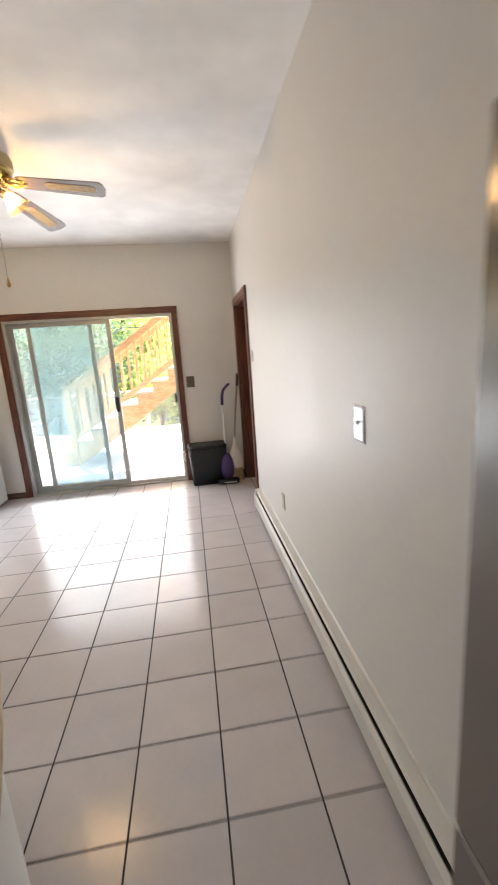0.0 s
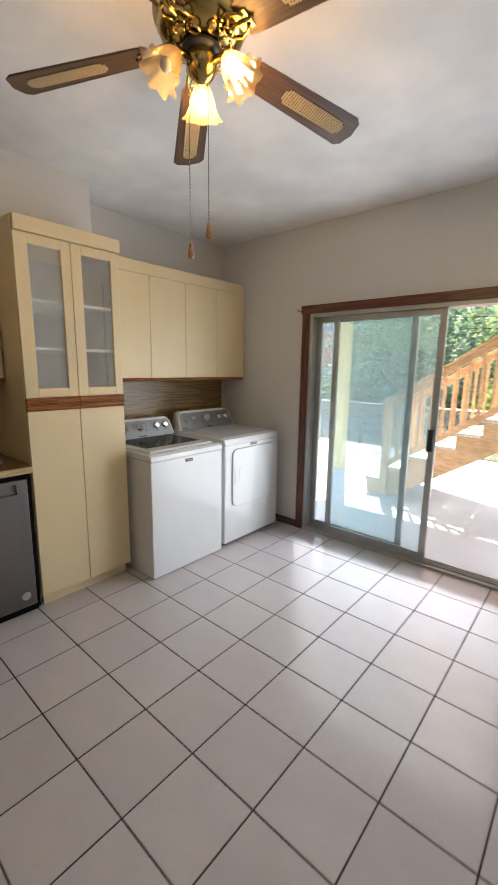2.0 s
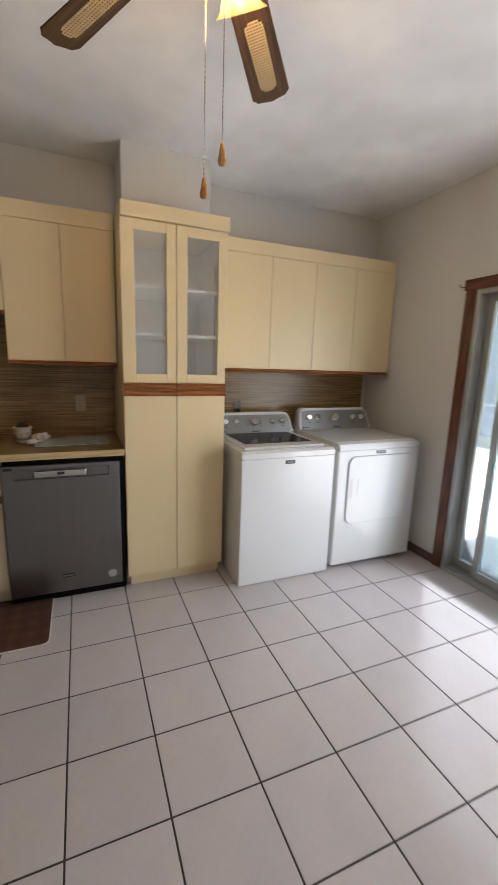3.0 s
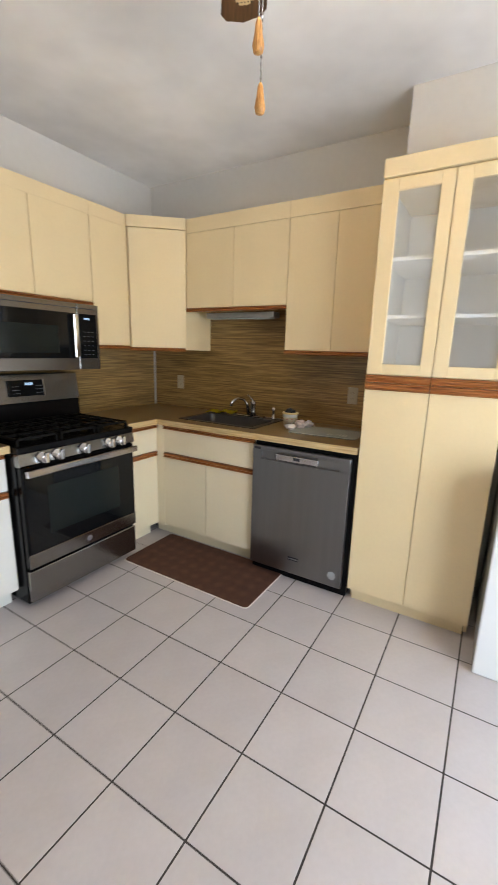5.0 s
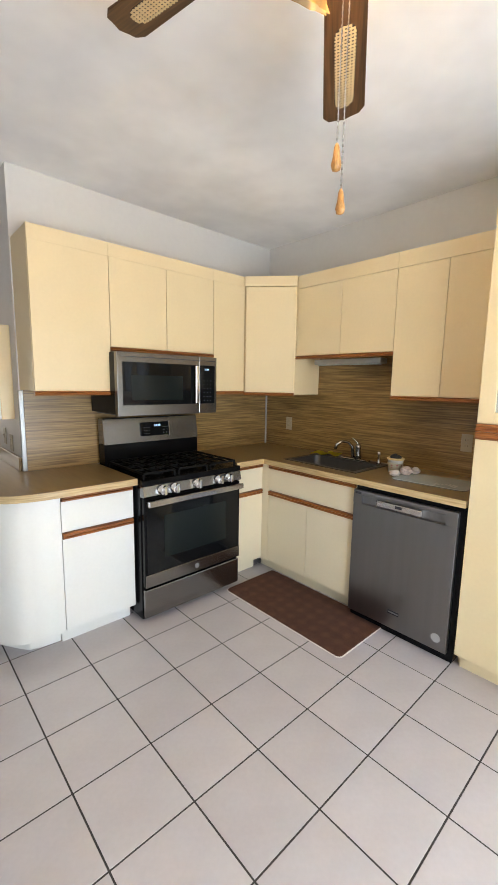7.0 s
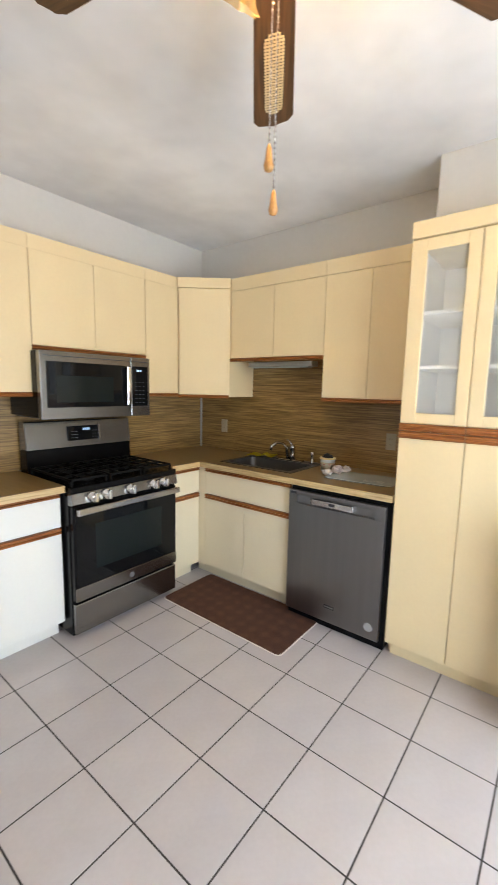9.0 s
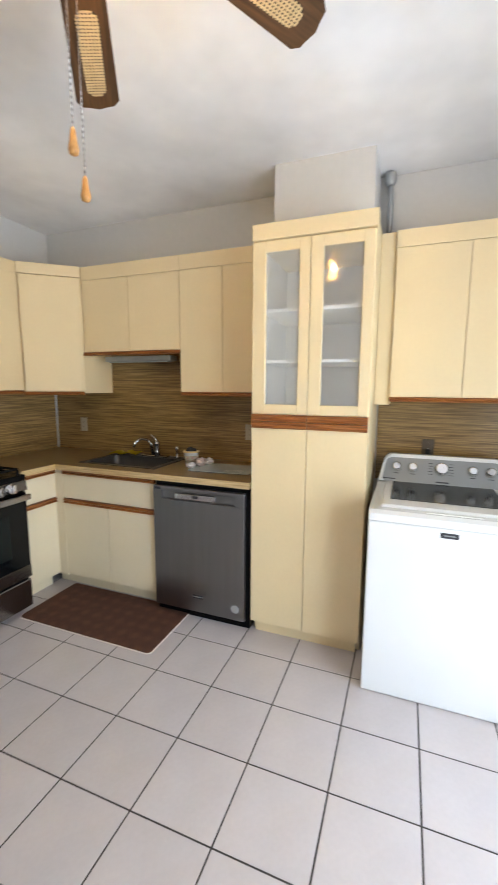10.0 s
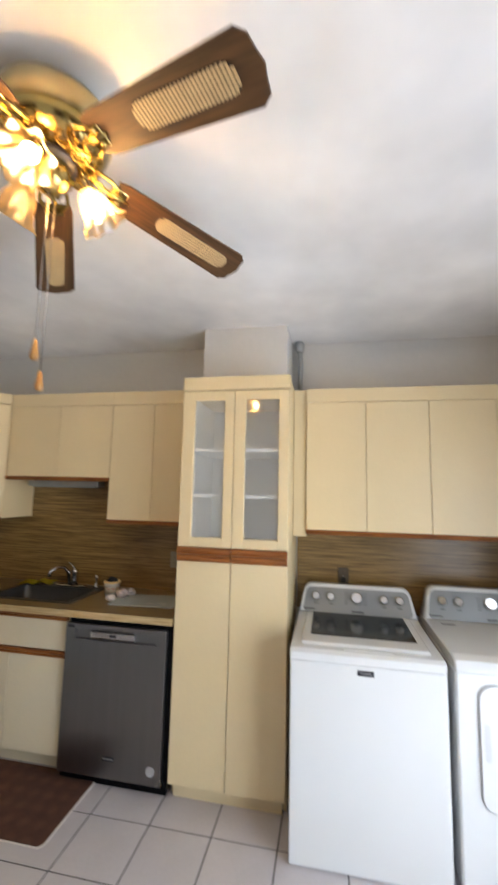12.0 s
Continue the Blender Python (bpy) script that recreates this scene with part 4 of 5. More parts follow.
def console(c, w, zb, ztop, y0, y1, knobs):
    """The raised rear console of a laundry machine, its front leaning back, with round shoulders."""
    bm = bmesh.new()
    n = 6
    r = 0.05
    sl = 0.28
    pts = [(0.0, zb)] + [(sl * (ztop - zb) * 0.6 + r - r * math.cos(radians(90 * k / n)), ztop - r + r * math.sin(radians(90 * k / n))) for k in range(n + 1)]
    pts += [(w - x, z) for x, z in pts[::-1]]
    lean = lambda z: y0 + (y1 - y0) * 0.55 * (z - zb) / (ztop - zb)
    fr, bk = [bm.verts.new((x, lean(z), z)) for x, z in pts], [bm.verts.new((x, y1, z)) for x, z in pts]
    bm.faces.new(fr), bm.faces.new(bk[::-1])
    for i in range(len(pts)):
        j = (i + 1) % len(pts)
        bm.faces.new((fr[i], bk[i], bk[j], fr[j])).smooth = True
    bmesh.ops.bevel(bm, geom=[e for e in bm.edges if all(v.co.y < lean(v.co.z) + 1e-5 for v in e.verts)], offset=0.008, segments=2, affect="EDGES")
    cons = part("console", bm, M_appl, c, "white rear console")
    a = math.atan2((y1 - y0) * 0.55, ztop - zb)
    tilt = Matrix.Translation((0, y0 - 0.001, zb)) @ Matrix.Rotation(-a, 4, "X")
    H = (ztop - zb) / math.cos(a)
    bm = bmesh.new()
    q = [(x + (1 if x < w / 2 else -1) * 0.17 * (z - H / 2), z) for x, z in rounded(w - 0.075, H - 0.026, 0.03, 5, w / 2, H / 2 - 0.008)]
    prism(bm, q, "y", -0.003, 0.004)
    face = part("console_face", bm, M_greyp, cons, "grey control face", at=tilt)
    turn = Matrix.Rotation(radians(90), 4, "X")
    for x, r in zip(knobs, (0.026, 0.026, 0.036, 0.026, 0.026)):
        part("knob", lathe(bmesh.new(), [(r + 0.003, 0), (r + 0.002, 0.008), (r - 0.002, 0.011), (r - 0.004, 0.024), (r - 0.008, 0.027)], 20, (x, -0.002, H * 0.56), turn), M_chrome, cons, "silver control knob", at=tilt)
    bm = bmesh.new()
    box(bm, 0.03, 0.10, -0.0038, -0.003, 0.02, 0.026, bev=0)
    box(bm, w / 2 - 0.03, w / 2 + 0.04, -0.0038, -0.003, 0.016, 0.024, bev=0)
    for k in range(5):
        for s in (-1, 1):
            box(bm, w / 2 - 0.005 + s * 0.055 - 0.012, w / 2 - 0.005 + s * 0.055 + 0.012, -0.0038, -0.003, H * 0.36 + k * 0.016, H * 0.36 + k * 0.016 + 0.003, bev=0)
    for x in knobs[:2] + knobs[3:]:
        box(bm, x - 0.014, x + 0.014, -0.0038, -0.003, H * 0.32, H * 0.32 + 0.004, bev=0)
    part("console_print", bm, M_darkp, cons, at=tilt)["kind"] = "stuff"
    return cons


def washer():
    c = thing("washing_machine", pose(-2.245, 3.341, 0, 0, 0, 90), "white top-load washing machine with a smoked glass lid", "washing machine")
    w, d = 0.70, 0.72
    part("cabinet_shell", B(0, w, 0.0, d, 0.004, 0.882, bev=0.008, seg=3), M_appl, c)
    bm = prism(bmesh.new(), [(-0.004, 0.885), (-0.002, 0.918), (0.02, 0.932), (0.53, 0.935), (0.68, 0.94), (d, 0.94), (d, 0.885)], "x", 0.0, w, bev=0.004)
    part("top_deck", bm, M_appl, c)
    bm = B(0.05, w - 0.05, 0.07, 0.588, 0.930, 0.947, bev=0.008, seg=2)
    lid = part("lid", bm, M_appl, c)
    part("lid_glass", B(0.09, w - 0.09, 0.175, 0.575, 0.9465, 0.950, bev=0.002), M_smoke, lid, "smoked glass window")
    part("lid_grip", B(w / 2 - 0.1, w / 2 + 0.13, 0.035, 0.06, 0.930, 0.936, bev=0.002), M_appl, lid)
    part("badge", B(w / 2 - 0.038, w / 2 + 0.036, -0.0015, 0.0005, 0.838, 0.862, bev=0), M_darkp, c, "small dark badge")
    part("badge_bars", B(w / 2 - 0.025, w / 2 + 0.023, -0.0022, -0.0015, 0.847, 0.853, bev=0), M_greyp, c)
    console(c, w, 0.938, 1.10, 0.595, 0.715, [0.105, 0.195, 0.35, 0.51, 0.60])
    for x in (0.06, w - 0.06):
        part("foot", lathe(bmesh.new(), [(0.02, 0), (0.02, 0.013)], 10, (x, 0.06, 0)), M_rubber, c)


def dryer():
    c = thing("clothes_dryer", pose(-2.245, 4.072, 0, 0, 0, 90), "white front-load clothes dryer with a side-hinged door", "clothes dryer")
    w, d = 0.735, 0.71
    part("cabinet_shell", B(0, w, 0.0, d, 0.03, 0.902, bev=0.012, seg=3), M_appl, c)
    bm = prism(bmesh.new(), [(-0.006, 0.904), (-0.008, 0.915), (0.01, 0.945), (0.06, 0.957), (0.55, 0.96), (d, 0.95), (d, 0.904)], "x", 0.0, w, bev=0.006)
    part("top_deck", bm, M_appl, c, "domed white top")
    part("top_label", B(0.07, 0.14, 0.48, 0.5, 0.9597, 0.9607, bev=0), M_darkp, c)
    out = rounded(0.60, 0.505, 0.06, 6, 0.39, 0.603)
    part("door_seam", prism(bmesh.new(), rounded(0.606, 0.511, 0.063, 6, 0.39, 0.603), "y", -0.0015, 0.001), M_seam, c)
    door = part("door", prism(bmesh.new(), out, "y", -0.012, -0.001, bev=0.003), M_appl, c)
    part("door_pocket", prism(bmesh.new(), rounded(0.024, 0.15, 0.010, 4, 0.118, 0.625), "y", -0.0128, -0.0115), M_pocket, door, "grip patch greyed like a shaded recess")
    part("door_pocket_lip", prism(bmesh.new(), rounded(0.03, 0.13, 0.01, 4, 0.19, 0.625), "y", -0.0145, -0.0115), M_appl, door)
    part("badge", B(w / 2 - 0.04, w / 2 + 0.045, -0.0015, 0.0005, 0.868, 0.89, bev=0), M_darkp, c, "small dark badge")
    part("badge_bars", B(w / 2 - 0.03, w / 2 + 0.035, -0.0022, -0.0015, 0.875, 0.883, bev=0), M_greyp, c)
    console(c, w, 0.955, 1.13, 0.575, 0.705, [0.105, 0.195, 0.365, 0.545, 0.635])
    for x in (0.06, w - 0.06):
        part("foot", lathe(bmesh.new(), [(0.02, 0), (0.02, 0.031)], 10, (x, 0.06, 0)), M_rubber, c)


washer()
dryer()


def refrigerator():
    c = thing("refrigerator", pose(0.37, 0.50, 0, 0, 0, -90), "tall grey steel refrigerator with a dark door handle beside the passage", "refrigerator")
    w = 0.90
    part("body", B(0, w, 0.05, 0.78, 0.03, 1.76, bev=0.006), M_slate, c)
    part("door", B(0, w, 0, 0.048, 0.62, 1.775, bev=0.008, seg=2), M_steel, c, "stainless upper door")
    part("door", B(0, w, 0, 0.048, 0.05, 0.61, bev=0.008, seg=2), M_steel, c, "stainless freezer drawer")
    part("handle", tube(bmesh.new(), [(0.84, 0, 0.75), (0.84, -0.05, 0.78), (0.84, -0.05, 1.3), (0.84, 0, 1.33)], 0.012), M_steel, c)
    part("dispenser", B(0.25, 0.45, -0.003, 0.001, 1.0, 1.35, bev=0.004), M_bglass, c, "black glass dispenser")
    for x in (0.08, w - 0.08):
        part("foot", lathe(bmesh.new(), [(0.02, 0), (0.02, 0.031)], 10, (x, 0.3, 0)), M_rubber, c)


refrigerator()


# ---- ceiling fan ----
def ceiling_fan():
    f = thing("ceiling_fan", pose(-1.085, 2.776, 0), "brass ceiling fan with five walnut blades and lit glass shades", "ceiling fan")
    part("canopy", lathe(bmesh.new(), [(0.085, CEIL + 0.006), (0.09, CEIL - 0.02), (0.075, CEIL - 0.045)], 32), M_darkp, f, "dark ceiling canopy")
    part("motor_housing", lathe(bmesh.new(), [(0.10, CEIL - 0.045), (0.145, CEIL - 0.055), (0.155, CEIL - 0.075), (0.155, CEIL - 0.115), (0.14, CEIL - 0.13), (0.06, CEIL - 0.134)], 36), M_cream_metal, f, "dull brass motor housing")
    part("brass_ring", lathe(bmesh.new(), [(0.14, CEIL - 0.13), (0.145, CEIL - 0.14), (0.13, CEIL - 0.17), (0.085, CEIL - 0.188), (0.03, CEIL - 0.192)], 36), M_brass, f)
    part("hub", lathe(bmesh.new(), [(0.03, CEIL - 0.189), (0.062, CEIL - 0.193), (0.066, CEIL - 0.207), (0.045, CEIL - 0.212)], 24), M_darkp, f, "dark hub plate")
    part("switch_cup", lathe(bmesh.new(), [(0.03, CEIL - 0.188), (0.042, CEIL - 0.20), (0.05, CEIL - 0.215), (0.05, CEIL - 0.255), (0.038, CEIL - 0.275), (0.018, CEIL - 0.29), (0.006, CEIL - 0.294)], 28), M_brass, f, "brass light hub")
    zb = 2.580
    L0, L1 = 0.175, 0.672
    out = [(L0, -0.048), (L0 + 0.03, -0.056), (L1 - 0.035, -0.073), (L1 - 0.012, -0.055), (L1 - 0.008, -0.03), (L1, 0), (L1 - 0.008, 0.03), (L1 - 0.012, 0.055), (L1 - 0.035, 0.073), (L0 + 0.03, 0.056), (L0, 0.048)]
    for k in range(5):
        m = pose(0, 0, zb, 0, 0, -0.8 + 72 * k) @ pose(0, 0, 0, -12, (6, 7.9, 6, 8.1, 4.6)[k], 0)
        b = part("blade", prism(bmesh.new(), out, "z", -0.003, 0.003, bev=0.001), M_blade, f, "walnut blade", at=m)
        bm = bmesh.new()
        for side in (-1, 1):
            prism(bm, rounded(0.285, 0.068, 0.032, 6, 0.47, 0), "z", side * 0.0032, side * 0.0036)
        part("cane_backing", bm, M_gap, b)
        bm = bmesh.new()
        for side in (-1, 1):
            z0, z1 = sorted((side * 0.0036, side * 0.0052))
            for i in range(27):
                x = 0.3325 + i * 0.0106
                e = min(x - 0.3275, 0.6125 - x)
                hw = 0.032 if e > 0.032 else math.sqrt(max(0.032 ** 2 - (0.032 - e) ** 2, 1e-6))
                box(bm, x - 0.0026, x + 0.0026, -hw, hw, z0, z1, bev=0)
            for j in range(6):
                y = -0.0263 + j * 0.0105
                hx = 0.1425 - 0.032 + math.sqrt(max(0.032 ** 2 - y * y, 0))
                box(bm, 0.47 - hx, 0.47 + hx, y - 0.0023, y + 0.0023, z0 + 0.0004 * side, z1 + 0.0004 * side, bev=0)
        part("cane_inset", bm, M_cane, b, "woven cane inset")
        bm = bmesh.new()
        for s in (-1, 1):
            tube(bm, [(0.085, s * 0.012, 0.012), (0.12, s * 0.035, 0.0), (0.155, s * 0.040, -0.008), (0.185, s * 0.028, -0.009), (0.20, s * 0.012, -0.008)], 0.006, 8)
        tube(bm, [(0.08, 0, 0.015), (0.13, 0, -0.004), (0.18, 0, -0.010), (0.225, 0, -0.006)], [0.010, 0.007, 0.008, 0.005], 8)
        box(bm, 0.165, 0.215, -0.028, 0.028, -0.008, -0.0035, bev=0.002)
        for cx, cy, cr in ((0.088, 0.026, 0.020), (0.088, -0.026, 0.020), (0.128, 0.0, 0.016)):
            tube(bm, [(cx + cr * math.cos(t * math.pi / 5), cy + cr * math.sin(t * math.pi / 5), -0.012) for t in range(10)], 0.0045, 6)
        part("blade_bracket", bm, M_brass, f, "scrolled brass blade bracket", at=m)
    for k in range(3):
        a = radians(17 + 120 * k)
        u = Vector((math.cos(a), math.sin(a), 0))
        z = CEIL - 0.235
        arm = part("light_arm", tube(bmesh.new(), [u * 0.045 + Vector((0, 0, z)), u * 0.075 + Vector((0, 0, z + 0.004)), u * 0.098 + Vector((0, 0, z - 0.012))], [0.011, 0.010, 0.016], 12), M_brass, f)
        axis = (u * 0.62 + Vector((0, 0, -0.78))).normalized()
        turn = axis.to_track_quat("Z", "Y").to_matrix().to_4x4()
        p0 = u * 0.092 + Vector((0, 0, z - 0.008))
        bm, n, rows = bmesh.new(), 40, []
        for r, h, fl in ((0.022, 0.0, 0), (0.032, 0.015, 0), (0.043, 0.04, 0.02), (0.047, 0.062, 0.05), (0.056, 0.085, 0.10), (0.068, 0.098, 0.14)):
            rows.append([bm.verts.new(p0 + turn.to_3x3() @ Vector((r * (1 + fl * math.cos(8 * t)) * math.cos(t), r * (1 + fl * math.cos(8 * t)) * math.sin(t), h))) for t in [2 * math.pi * i / n for i in range(n)]])
        for r0, r1 in zip(rows, rows[1:]):
            for i in range(n):
                bm.faces.new((r0[i], r0[(i + 1) % n], r1[(i + 1) % n], r1[i])).smooth = True
        sh = part("shade", bm, M_shade, f, "ruffled amber tulip glass shade")
        sh.visible_shadow = False
        bulb = part("bulb", lathe(bmesh.new(), [(0.010, 0.012), (0.017, 0.03), (0.021, 0.05), (0.018, 0.066), (0.006, 0.074)], 16, p0, turn), M_bulb if k < 2 else M_paper, f, "lit warm bulb" if k < 2 else "burnt-out bulb")
        bulb.visible_shadow = False
        if k == 2:
            continue
        tip = Vector((-1.085, 2.776, 0)) + p0 + axis * 0.07
        lamp("fan_bulb", "POINT", Matrix.Translation(tip), FAN_WATTS, (1.0, 0.70, 0.38), shadow_soft_size=0.025)
    for x, y, z1, s in ((0.017, 0.013, 1.988, 1), (-0.046, -0.017, 1.925, 1)):
        bm = tube(bmesh.new(), [(x * 0.6, y * 0.6, CEIL - 0.25), (x, y, CEIL - 0.31), (x, y, z1 + 0.05)], 0.0013, 6)
        for i in range(int((CEIL - 0.31 - z1 - 0.05) / 0.012)):
            box(bm, x - 0.0016, x + 0.0016, y - 0.0016, y + 0.0016, z1 + 0.05 + i * 0.012, z1 + 0.054 + i * 0.012, bev=0)
        ch = part("pull_chain", bm, M_tap, f, "grey bead chain")
        part("pendant", lathe(bmesh.new(), [(0.003, 0.055), (0.006, 0.048), (0.008, 0.03), (0.0115, 0.012), (0.009, 0.002), (0.003, 0.0)], 14, (x, y, z1)), M_pendant, ch, "turned wooden pull")


FAN_WATTS = 0.45
m = bpy.data.materials.new("shade_glass")
m.use_nodes = True
n, l = m.node_tree.nodes, m.node_tree.links
n.remove(n["Principled BSDF"])
a, b, c, mx, m2 = n.new("ShaderNodeBsdfTranslucent"), n.new("ShaderNodeBsdfTransparent"), n.new("ShaderNodeBsdfGlossy"), n.new("ShaderNodeMixShader"), n.new("ShaderNodeMixShader")
a.inputs[0].default_value, b.inputs[0].default_value, c.inputs[0].default_value, c.inputs["Roughness"].default_value = (0.90, 0.62, 0.30, 1), (1, 0.84, 0.58, 1), (1, 1, 1, 1), 0.1
mx.inputs[0].default_value, m2.inputs[0].default_value = 0.6, 0.08
l.new(a.outputs[0], mx.inputs[1]), l.new(b.outputs[0], mx.inputs[2]), l.new(mx.outputs[0], m2.inputs[1]), l.new(c.outputs[0], m2.inputs[2])
l.new(m2.outputs[0], n["Material Output"].inputs[0])
M_shade = m
ceiling_fan()


# ---- small things in the room ----
def plate(name, m, label, kind_of, color=M_ivory, slots=2, w=0.07, h=0.115, toggle=False):
    """A switch or socket plate; its face looks along local -y."""
    c = thing(name, m, label, kind_of)
    part("plate", B(-w / 2, w / 2, -0.006, -0.0005, -h / 2, h / 2, bev=0.003), color, c)
    if toggle:
        part("toggle_frame", B(-0.006, 0.006, -0.0068, -0.006, -0.013, 0.013, bev=0), M_darkp, c)
        part("toggle", B(-0.004, 0.004, -0.016, -0.006, -0.001, 0.010, bev=0.001), color, c)
    else:
        for z in (-0.02, 0.02):
            s = part("socket", prism(bmesh.new(), rounded(0.034, 0.028, 0.01, 4, 0, z), "y", -0.0075, -0.006), color, c)
            bm = B(-0.008, -0.006, -0.0079, -0.0074, z - 0.004, z + 0.005, bev=0)
            box(bm, 0.006, 0.008, -0.0079, -0.0074, z - 0.004, z + 0.005, bev=0)
            part("slots", bm, M_darkp, s)
    for z in ((0,) if not toggle else (-0.03, 0.03)):
        part("screw", lathe(bmesh.new(), [(0.003, 0), (0.003, 0.001)], 8, (0, -0.006, z), Matrix.Rotation(radians(90), 4, "X")), M_alu, c)
    return c


w_face = lambda y, z: pose(WEST + 0.008, y, z, 0, 0, 90)
e_face = lambda y, z: pose(EAST, y, z, 0, 0, -90)
plate("wall_outlet", w_face(0.875, 1.165), "ivory socket on the backsplash near the corner", "socket")
plate("wall_outlet", w_face(2.42, 1.165), "ivory socket on the backsplash beside the tall cabinet", "socket")
o = plate("wall_outlet", w_face(3.62, 1.12), "dark bronze socket with a black plug behind the washing machine", "socket", M_bronze)
part("plug", B(-0.015, 0.015, -0.035, -0.008, -0.035, -0.005, bev=0.004), M_rubber, o, "black plug")
plate("light_switch", pose(-0.02, NORTH, 1.215, 0, 0, 0), "dark bronze double switch plate beside the glass door", "light switch", color=M_bronze, w=0.095, h=0.13, toggle=True)
s = plate("light_switch", e_face(1.34, 1.215), "white switch on a brown wooden backing on the heater wall", "light switch", color=M_appl, toggle=True, w=0.075, h=0.12)
part("wood_backing", B(-0.045, 0.045, -0.0004, 0.0, -0.066, 0.066, bev=0), M_trim, s)
part("wood_backing_rim", B(-0.046, 0.046, -0.004, -0.0004, -0.067, 0.067, bev=0.002), M_trim, s)
plate("light_switch", e_face(3.70, 1.47), "small ivory switch plate by the brown doorway", "light switch", toggle=True, w=0.06, h=0.10)
plate("wall_outlet", e_face(2.69, 0.43), "ivory socket low on the heater wall", "socket")
plate("wall_outlet", pose(STUB, 0.30, 1.10, 0, 0, 90), "ivory socket on the passage wall above the worktop", "socket")
plate("light_switch", pose(STUB, 0.12, 1.13, 0, 0, 90), "ivory switch on the passage wall above the worktop", "light switch", toggle=True)
c = thing("wall_panel_box", pose(STUB, 0.13, 0, 0, 0, 90), "shallow white wall cabinet with a cream edge on the passage wall", "wall cabinet")
part("box", B(0, 0.30, -0.075, 0, 1.27, 1.86, bev=0.003), M_cream, c)
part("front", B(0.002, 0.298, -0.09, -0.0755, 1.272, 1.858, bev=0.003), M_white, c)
part("knob", lathe(bmesh.new(), [(0.012, 0), (0.012, 0.015)], 12, (0.25, -0.09, 1.5), Matrix.Rotation(radians(90), 4, "X")), M_darkp, c)
p = thing("pipe", Matrix(), "grey capped pipe standing in the corner above the laundry cabinets", "pipe")
part("pipe_run", tube(bmesh.new(), [(-3.04, 3.325, 2.30), (-3.04, 3.325, 2.62), (-3.04, 3.32, 2.72)], 0.016, 12), M_galv, p)
part("pipe_cap", lathe(bmesh.new(), [(0.02, 0), (0.032, 0.02), (0.035, 0.06), (0.028, 0.075)], 16, (-3.04, 3.32, CEIL - 0.08)), M_galv, p)

r = thing("rug", pose(-2.32, 1.705, 0), "brown plaid woven mat with pale edge before the sink", "rug")
part("weave", prism(bmesh.new(), rounded(0.49, 1.005, 0.03, 4), "z", 0.0005, 0.009, bev=0.002), M_mat, r)
part("border", prism(bmesh.new(), rounded(0.50, 1.015, 0.033, 4), "z", 0.0003, 0.005), M_clothbag, r, "pale edge")


